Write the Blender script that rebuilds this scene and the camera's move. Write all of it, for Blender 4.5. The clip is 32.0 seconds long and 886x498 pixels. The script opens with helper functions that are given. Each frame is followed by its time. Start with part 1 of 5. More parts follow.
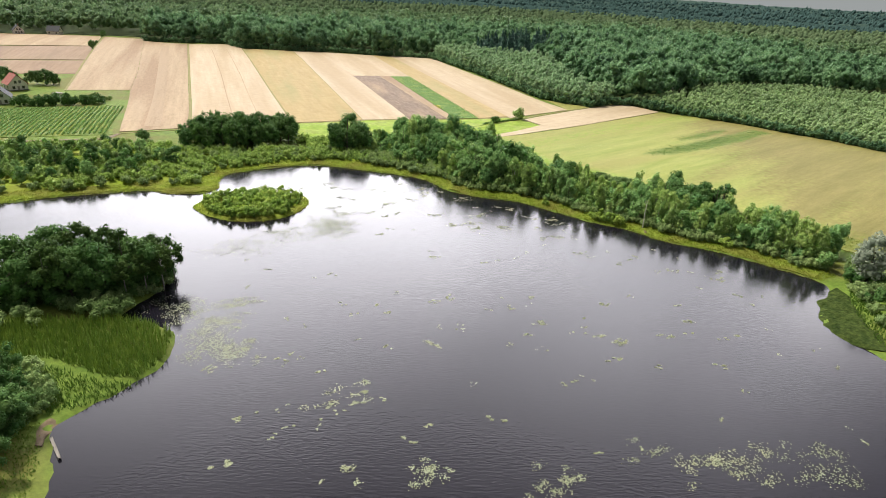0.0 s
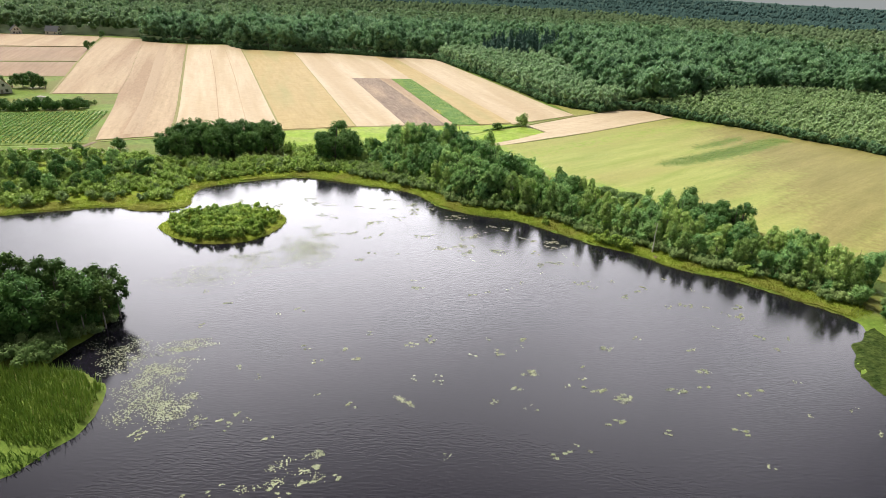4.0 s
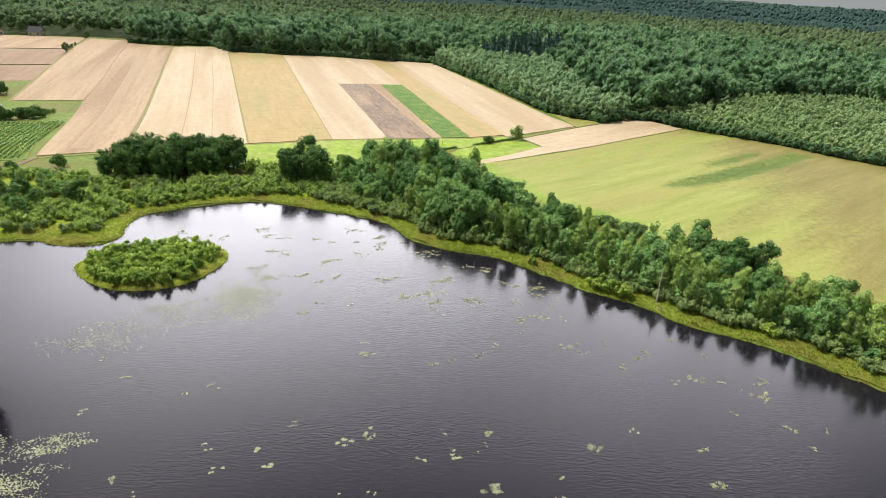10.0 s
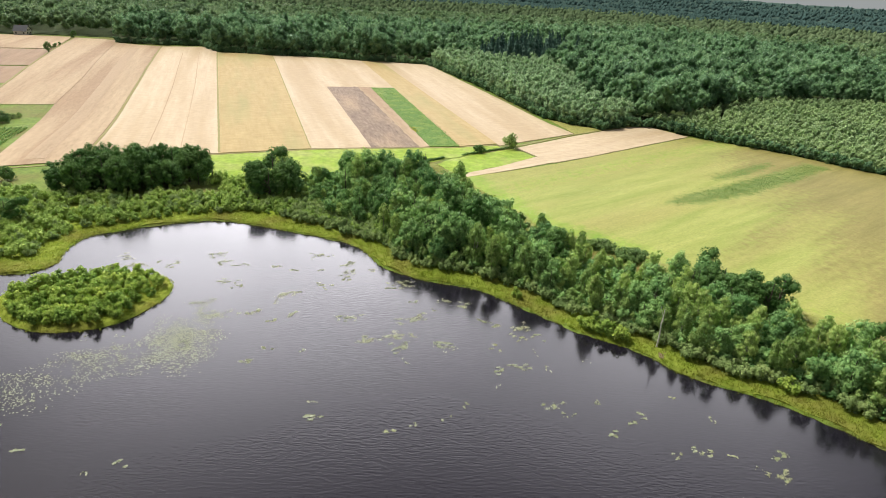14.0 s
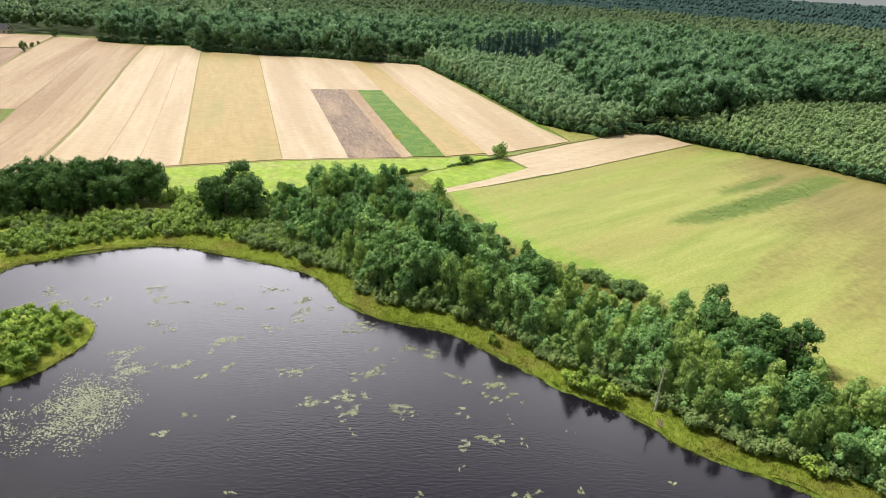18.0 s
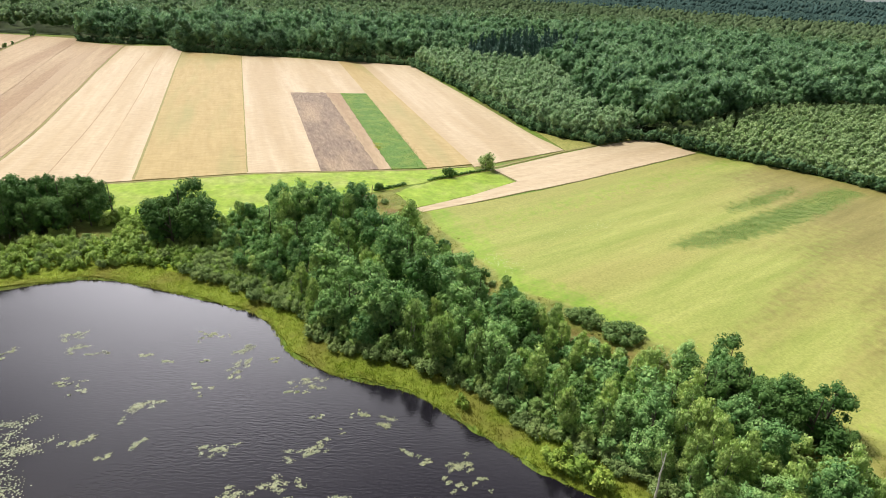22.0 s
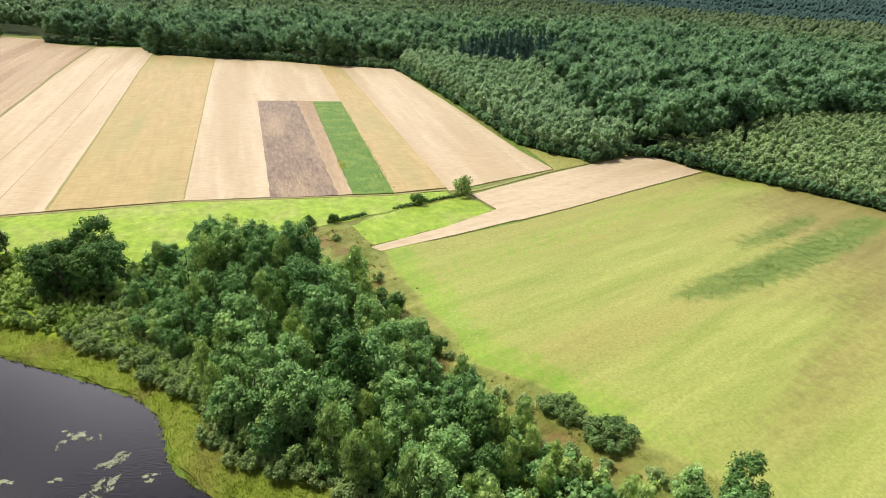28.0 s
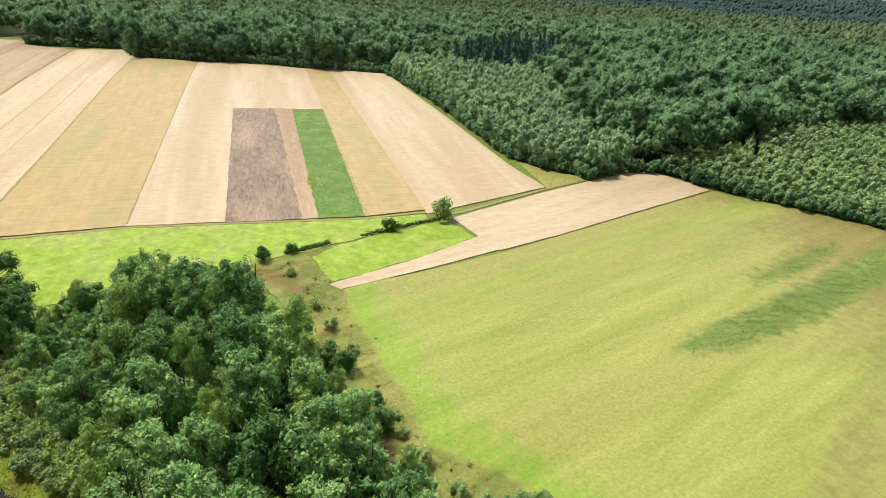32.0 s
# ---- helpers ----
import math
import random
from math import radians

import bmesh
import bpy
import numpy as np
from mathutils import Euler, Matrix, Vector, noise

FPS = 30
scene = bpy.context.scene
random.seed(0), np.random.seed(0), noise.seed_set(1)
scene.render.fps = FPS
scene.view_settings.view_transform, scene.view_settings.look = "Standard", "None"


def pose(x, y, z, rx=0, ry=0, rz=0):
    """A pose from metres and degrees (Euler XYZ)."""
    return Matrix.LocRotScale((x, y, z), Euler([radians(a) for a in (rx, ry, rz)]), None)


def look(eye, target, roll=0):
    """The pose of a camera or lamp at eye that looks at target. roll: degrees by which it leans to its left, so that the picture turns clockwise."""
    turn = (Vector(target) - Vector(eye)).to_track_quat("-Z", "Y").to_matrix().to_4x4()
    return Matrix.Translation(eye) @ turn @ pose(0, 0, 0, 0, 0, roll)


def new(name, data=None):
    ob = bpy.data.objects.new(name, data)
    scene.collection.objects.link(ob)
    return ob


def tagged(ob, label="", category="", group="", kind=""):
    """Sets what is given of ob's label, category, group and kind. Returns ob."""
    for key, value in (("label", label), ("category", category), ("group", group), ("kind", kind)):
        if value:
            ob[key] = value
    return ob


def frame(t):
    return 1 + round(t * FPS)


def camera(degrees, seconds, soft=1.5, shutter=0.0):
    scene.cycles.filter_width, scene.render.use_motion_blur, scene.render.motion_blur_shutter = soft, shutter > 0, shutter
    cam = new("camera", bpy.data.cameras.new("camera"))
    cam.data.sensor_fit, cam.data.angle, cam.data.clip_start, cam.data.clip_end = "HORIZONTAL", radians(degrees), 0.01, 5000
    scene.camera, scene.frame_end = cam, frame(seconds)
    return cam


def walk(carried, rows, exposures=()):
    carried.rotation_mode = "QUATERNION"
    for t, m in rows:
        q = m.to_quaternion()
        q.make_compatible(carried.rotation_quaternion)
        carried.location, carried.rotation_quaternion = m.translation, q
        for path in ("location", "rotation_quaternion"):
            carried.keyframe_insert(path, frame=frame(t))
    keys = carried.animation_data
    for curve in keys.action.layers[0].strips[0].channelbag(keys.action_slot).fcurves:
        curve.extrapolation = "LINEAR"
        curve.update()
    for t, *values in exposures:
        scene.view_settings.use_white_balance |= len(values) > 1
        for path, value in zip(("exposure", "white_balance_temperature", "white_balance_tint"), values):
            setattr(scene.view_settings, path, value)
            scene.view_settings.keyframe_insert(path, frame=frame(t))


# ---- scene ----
cam = camera(73.6, 32.0, soft=0.8)
PATH = [
    (0, 0.00, 0.00, 60.00, 66.351, -2.901, -20.833),
    (0.5, 1.40, 1.62, 60.05, 66.330, -2.864, -20.475),
    (1, 2.93, 3.43, 60.13, 66.278, -2.809, -20.086),
    (1.5, 4.37, 5.11, 60.22, 66.249, -2.769, -19.857),
    (2, 5.85, 6.92, 60.30, 66.207, -2.772, -19.850),
    (2.5, 7.23, 8.59, 60.33, 66.183, -2.776, -19.832),
    (3, 8.75, 10.37, 60.38, 66.170, -2.790, -19.805),
    (3.5, 10.11, 12.04, 60.35, 66.176, -2.804, -19.777),
    (5.5, 15.93, 19.07, 60.44, 66.184, -2.824, -19.451),
    (6, 17.46, 20.92, 60.44, 66.158, -2.829, -19.391),
    (7, 20.35, 24.46, 60.54, 66.127, -2.857, -19.251),
    (8, 23.23, 28.03, 60.60, 66.115, -2.855, -19.140),
    (9, 26.14, 31.52, 60.62, 66.142, -2.873, -18.997),
    (10, 29.07, 35.06, 60.62, 66.148, -2.901, -18.844),
    (11, 32.01, 38.78, 60.68, 66.144, -2.938, -18.700),
    (12, 34.99, 42.59, 60.73, 66.079, -2.964, -18.565),
    (13, 38.09, 46.23, 60.71, 66.064, -2.980, -18.438),
    (13.5, 39.60, 47.96, 60.70, 66.036, -3.003, -18.375),
    (15.5, 45.89, 55.45, 60.76, 66.015, -3.002, -18.186),
    (16, 47.50, 57.47, 60.84, 65.988, -2.983, -18.161),
    (17, 50.63, 61.47, 60.97, 65.871, -2.996, -18.089),
    (18, 53.84, 65.57, 60.98, 65.743, -2.989, -17.967),
    (19, 56.88, 69.86, 61.02, 65.576, -2.962, -17.882),
    (20, 59.87, 73.95, 61.01, 65.478, -2.903, -17.826),
    (21, 62.95, 77.80, 61.01, 65.471, -2.882, -17.809),
    (22, 65.93, 81.56, 61.09, 65.495, -2.880, -17.852),
    (23, 68.82, 85.33, 61.22, 65.487, -2.868, -17.874),
    (24, 71.73, 89.10, 61.35, 65.458, -2.876, -17.855),
    (25, 74.62, 92.90, 61.40, 65.458, -2.905, -17.796),
    (25.5, 76.00, 94.75, 61.41, 65.447, -2.924, -17.775),
    (27.5, 81.94, 102.39, 61.47, 65.353, -2.882, -17.619),
    (28, 83.50, 104.40, 61.49, 65.301, -2.881, -17.577),
    (29, 86.67, 108.19, 61.52, 65.316, -2.881, -17.432),
    (30, 89.90, 112.09, 61.56, 65.329, -2.922, -17.257),
    (31, 93.18, 116.32, 61.53, 65.343, -2.951, -17.111),
    (32, 96.55, 120.75, 61.51, 65.296, -2.959, -16.973),
]
walk(cam, [(t, pose(x, y, z, rx, ry, rz)) for t, x, y, z, rx, ry, rz in PATH])

# ---- sky, sun, exposure ----
SUN_AZ, SUN_EL = radians(-38), radians(56)     # bearing from +y towards +x, and height
GLOW_AZ = radians(20)
world = bpy.data.worlds.new("world")
scene.world = world
world.use_nodes = True
wn, wl = world.node_tree.nodes, world.node_tree.links
wn.clear()
w_out = wn.new("ShaderNodeOutputWorld")
w_bg = wn.new("ShaderNodeBackground")
w_bg.inputs["Strength"].default_value = 0.085
sky = wn.new("ShaderNodeTexSky")
sky.sky_type = "NISHITA"
sky.sun_disc = False
sky.sun_elevation, sky.sun_rotation = SUN_EL, SUN_AZ
sky.dust_density = 2.0
w_tc = wn.new("ShaderNodeTexCoord")
w_map = wn.new("ShaderNodeMapping")
w_map.inputs["Scale"].default_value = (1.0, 1.0, 2.6)
w_noise = wn.new("ShaderNodeTexNoise")
w_noise.inputs["Scale"].default_value = 2.2
w_noise.inputs["Detail"].default_value = 5.0
w_ramp = wn.new("ShaderNodeValToRGB")
w_ramp.color_ramp.elements[0].position, w_ramp.color_ramp.elements[1].position = 0.10, 0.50
w_mix = wn.new("ShaderNodeMix")
w_mix.data_type = "RGBA"
# cloud, bright where the veiled sky opens ahead, duller overhead and behind
w_dot, w_side, w_up, w_both, w_glow, w_lit = (wn.new("ShaderNode" + kind) for kind in ("VectorMath", "MapRange", "MapRange", "Math", "MapRange", "VectorMath"))
w_sep, w_flat, w_unit = wn.new("ShaderNodeSeparateXYZ"), wn.new("ShaderNodeVectorMath"), wn.new("ShaderNodeVectorMath")
w_dot.operation, w_lit.operation, w_both.operation = "DOT_PRODUCT", "SCALE", "MULTIPLY"
w_flat.operation, w_unit.operation = "MULTIPLY", "NORMALIZE"
w_flat.inputs[1].default_value = (1, 1, 0)
w_dot.inputs[1].default_value = (math.sin(GLOW_AZ), math.cos(GLOW_AZ), 0)
w_side.interpolation_type = w_up.interpolation_type = "SMOOTHSTEP"
w_side.inputs["From Min"].default_value, w_side.inputs["From Max"].default_value = 0.58, 0.97
w_up.inputs["From Min"].default_value, w_up.inputs["From Max"].default_value = 0.79, 0.44
w_glow.inputs["To Min"].default_value, w_glow.inputs["To Max"].default_value = 2.2, 92.0
w_lit.inputs[0].default_value = (1.0, 0.975, 1.03)
wl.new(w_tc.outputs["Generated"], w_flat.inputs[0])
wl.new(w_flat.outputs["Vector"], w_unit.inputs[0])
wl.new(w_unit.outputs["Vector"], w_dot.inputs[0])
wl.new(w_dot.outputs["Value"], w_side.inputs["Value"])
wl.new(w_tc.outputs["Generated"], w_sep.inputs[0])
wl.new(w_sep.outputs["Z"], w_up.inputs["Value"])
wl.new(w_side.outputs["Result"], w_both.inputs[0])
wl.new(w_up.outputs["Result"], w_both.inputs[1])
wl.new(w_both.outputs[0], w_glow.inputs["Value"])
wl.new(w_glow.outputs["Result"], w_lit.inputs["Scale"])
wl.new(w_lit.outputs["Vector"], w_mix.inputs[7])
# sky dimmed to dull grey along the horizon, for the lens's dark corners
w_low, w_dimmed = wn.new("ShaderNodeMapRange"), wn.new("ShaderNodeMix")
w_low.interpolation_type = "SMOOTHSTEP"
w_low.inputs["From Min"].default_value, w_low.inputs["From Max"].default_value = 0.03, 0.16
w_dimmed.data_type = "RGBA"
w_dimmed.inputs[6].default_value = (3.6, 3.8, 3.8, 1)
wl.new(w_sep.outputs["Z"], w_low.inputs["Value"])
wl.new(w_low.outputs["Result"], w_dimmed.inputs[0])
wl.new(w_mix.outputs[2], w_dimmed.inputs[7])
wl.new(w_tc.outputs["Generated"], w_map.inputs["Vector"])
wl.new(w_map.outputs["Vector"], w_noise.inputs["Vector"])
wl.new(w_noise.outputs["Fac"], w_ramp.inputs["Fac"])
wl.new(w_ramp.outputs["Color"], w_mix.inputs[0])
wl.new(sky.outputs["Color"], w_mix.inputs[6])
wl.new(w_dimmed.outputs[2], w_bg.inputs["Color"])
wl.new(w_bg.outputs["Background"], w_out.inputs["Surface"])
sun = new("sun", bpy.data.lights.new("sun", "SUN"))
sun.data.energy, sun.data.angle, sun.data.color = 4.8, radians(8), (1.0, 0.94, 0.84)
sun.matrix_world = look((0, 0, 0), (-math.sin(SUN_AZ) * math.cos(SUN_EL), -math.cos(SUN_AZ) * math.cos(SUN_EL), -math.sin(SUN_EL)))
scene.view_settings.exposure = 0.11

# ---- materials ----


def material(name, low, high, scale=1.0, rough=0.8, bump=0.3, stretch=(1, 1, 1), patch=None, patch_scale=0.02, patch_range=(0.45, 0.62), specular=0.1, tint=0.0, through_leaf=0.0, metal=0.0, turn=0.0, mottle=0.0, mottle_scale=1.2, zones=(), rows=None, fleck=None):
    """Two colours mixed by grain, a third laid over in large patches; tint: how far pieces differ among themselves and
    how dark crown cores turn.
    """
    m = bpy.data.materials.new(name)
    m.use_nodes = True
    n, l = m.node_tree.nodes, m.node_tree.links
    bsdf = n["Principled BSDF"]
    bsdf.inputs["Roughness"].default_value = rough
    bsdf.inputs["Metallic"].default_value = metal
    bsdf.inputs["Specular IOR Level"].default_value = specular
    tc, mp = n.new("ShaderNodeTexCoord"), n.new("ShaderNodeMapping")
    mp.vector_type = "TEXTURE"
    mp.inputs["Scale"].default_value = tuple(1 / s for s in stretch)
    mp.inputs["Rotation"].default_value = (0, 0, radians(turn))
    l.new(tc.outputs["Object"], mp.inputs["Vector"])
    grain = n.new("ShaderNodeTexNoise")
    grain.inputs["Scale"].default_value = scale
    grain.inputs["Detail"].default_value = 6.0
    grain.inputs["Roughness"].default_value = 0.65
    l.new(mp.outputs["Vector"], grain.inputs["Vector"])
    ramp = n.new("ShaderNodeValToRGB")
    ramp.color_ramp.elements[0].position, ramp.color_ramp.elements[1].position = 0.3, 0.7
    ramp.color_ramp.elements[0].color, ramp.color_ramp.elements[1].color = (*low, 1), (*high, 1)
    l.new(grain.outputs["Fac"], ramp.inputs["Fac"])
    colour = ramp.outputs["Color"]
    if patch:
        pn = n.new("ShaderNodeTexNoise")
        pn.inputs["Scale"].default_value = patch_scale
        pn.inputs["Detail"].default_value = 4.0
        l.new(mp.outputs["Vector"], pn.inputs["Vector"])
        pr = n.new("ShaderNodeMapRange")
        pr.inputs["From Min"].default_value, pr.inputs["From Max"].default_value = patch_range
        l.new(pn.outputs["Fac"], pr.inputs["Value"])
        mx = n.new("ShaderNodeMix")
        mx.data_type = "RGBA"
        mx.inputs[7].default_value = (*patch, 1)
        l.new(pr.outputs["Result"], mx.inputs[0])
        l.new(colour, mx.inputs[6])
        colour = mx.outputs[2]
    for zone, zone_low, zone_high in zones:     # other plants where the mesh says so, with ragged soft edges
        za, zn, zs, zf, zr, zm = (n.new("ShaderNode" + kind) for kind in ("Attribute", "TexNoise", "MapRange", "MapRange", "ValToRGB", "Mix"))
        za.attribute_name = zone
        zn.inputs["Scale"].default_value, zn.inputs["Detail"].default_value, zn.inputs["Roughness"].default_value = 0.45, 7.0, 0.7
        l.new(tc.outputs["Object"], zn.inputs["Vector"])
        zs.inputs["From Min"].default_value, zs.inputs["From Max"].default_value = 0.3, 0.7
        zs.inputs["To Min"].default_value, zs.inputs["To Max"].default_value = -0.3, 0.3
        l.new(zn.outputs["Fac"], zs.inputs["Value"])
        zadd = n.new("ShaderNodeMath")
        zadd.operation = "ADD"
        l.new(za.outputs["Fac"], zadd.inputs[0])
        l.new(zs.outputs["Result"], zadd.inputs[1])
        zf.interpolation_type = "SMOOTHSTEP"
        zf.inputs["From Min"].default_value, zf.inputs["From Max"].default_value = 0.2, 0.85
        l.new(zadd.outputs[0], zf.inputs["Value"])
        zr.color_ramp.elements[0].position, zr.color_ramp.elements[1].position = 0.35, 0.65
        zr.color_ramp.elements[0].color, zr.color_ramp.elements[1].color = (*zone_low, 1), (*zone_high, 1)
        l.new(grain.outputs["Fac"], zr.inputs["Fac"])
        zm.data_type = "RGBA"
        l.new(zf.outputs["Result"], zm.inputs[0])
        l.new(colour, zm.inputs[6])
        l.new(zr.outputs["Color"], zm.inputs[7])
        colour = zm.outputs[2]
    if mottle:
        mn, mr, mh = n.new("ShaderNodeTexNoise"), n.new("ShaderNodeMapRange"), n.new("ShaderNodeHueSaturation")
        mn.inputs["Scale"].default_value = mottle_scale
        mn.inputs["Detail"].default_value = 8.0
        mn.inputs["Roughness"].default_value = 0.75
        if rows:     # mottling drawn out along the drill rows
            rm = n.new("ShaderNodeMapping")
            rm.inputs["Scale"].default_value = rows
            l.new(tc.outputs["Object"], rm.inputs["Vector"])
        l.new(rm.outputs["Vector"] if rows else tc.outputs["Object"], mn.inputs["Vector"])
        mr.inputs["From Min"].default_value, mr.inputs["From Max"].default_value = 0.3, 0.7
        mr.inputs["To Min"].default_value, mr.inputs["To Max"].default_value = 1 - mottle, 1 + mottle
        l.new(mn.outputs["Fac"], mr.inputs["Value"])
        l.new(mr.outputs["Result"], mh.inputs["Value"])
        l.new(colour, mh.inputs["Color"])
        colour = mh.outputs["Color"]
    if fleck:     # small patches of lodged or weedy crop
        fn, ff, fm = n.new("ShaderNodeTexNoise"), n.new("ShaderNodeMapRange"), n.new("ShaderNodeMix")
        fn.inputs["Scale"].default_value, fn.inputs["Detail"].default_value, fn.inputs["Roughness"].default_value = 0.3, 6.0, 0.7
        l.new(tc.outputs["Object"], fn.inputs["Vector"])
        ff.inputs["From Min"].default_value, ff.inputs["From Max"].default_value = 0.69, 0.74
        ff.inputs["To Max"].default_value = 0.7
        l.new(fn.outputs["Fac"], ff.inputs["Value"])
        fm.data_type = "RGBA"
        fm.inputs[7].default_value = (*fleck, 1)
        l.new(ff.outputs["Result"], fm.inputs[0])
        l.new(colour, fm.inputs[6])
        colour = fm.outputs[2]
    if tint:
        at, oi, hs = n.new("ShaderNodeAttribute"), n.new("ShaderNodeObjectInfo"), n.new("ShaderNodeHueSaturation")
        at.attribute_name = "tint"
        add = n.new("ShaderNodeMath")
        add.operation = "ADD"
        l.new(at.outputs["Fac"], add.inputs[0])
        l.new(oi.outputs["Random"], add.inputs[1])
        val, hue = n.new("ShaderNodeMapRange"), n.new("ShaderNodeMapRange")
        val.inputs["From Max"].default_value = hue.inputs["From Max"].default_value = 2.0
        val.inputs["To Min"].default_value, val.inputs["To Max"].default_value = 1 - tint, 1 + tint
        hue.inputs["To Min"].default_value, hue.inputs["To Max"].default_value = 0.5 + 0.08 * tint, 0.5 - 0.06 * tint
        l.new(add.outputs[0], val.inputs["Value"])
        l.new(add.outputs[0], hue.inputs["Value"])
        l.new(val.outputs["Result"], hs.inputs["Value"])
        l.new(hue.outputs["Result"], hs.inputs["Hue"])
        l.new(colour, hs.inputs["Color"])
        colour = hs.outputs["Color"]
    l.new(colour, bsdf.inputs["Base Color"])
    if bump:
        bp = n.new("ShaderNodeBump")
        bp.inputs["Strength"].default_value = bump
        bp.inputs["Distance"].default_value = 0.15
        l.new(grain.outputs["Fac"], bp.inputs["Height"])
        l.new(bp.outputs["Normal"], bsdf.inputs["Normal"])
    if through_leaf:
        tr, ms = n.new("ShaderNodeBsdfTranslucent"), n.new("ShaderNodeMixShader")
        ms.inputs[0].default_value = through_leaf
        l.new(colour, tr.inputs["Color"])
        l.new(bsdf.outputs["BSDF"], ms.inputs[1])
        l.new(tr.outputs["BSDF"], ms.inputs[2])
        l.new(ms.outputs["Shader"], n["Material Output"].inputs["Surface"])
    return m


def leaf(name, low, high, tint=0.3, glow=0.24, sheen=0.05):
    return material(name, low, high, scale=0.9, rough=0.55, bump=0, tint=tint, through_leaf=glow, specular=sheen)


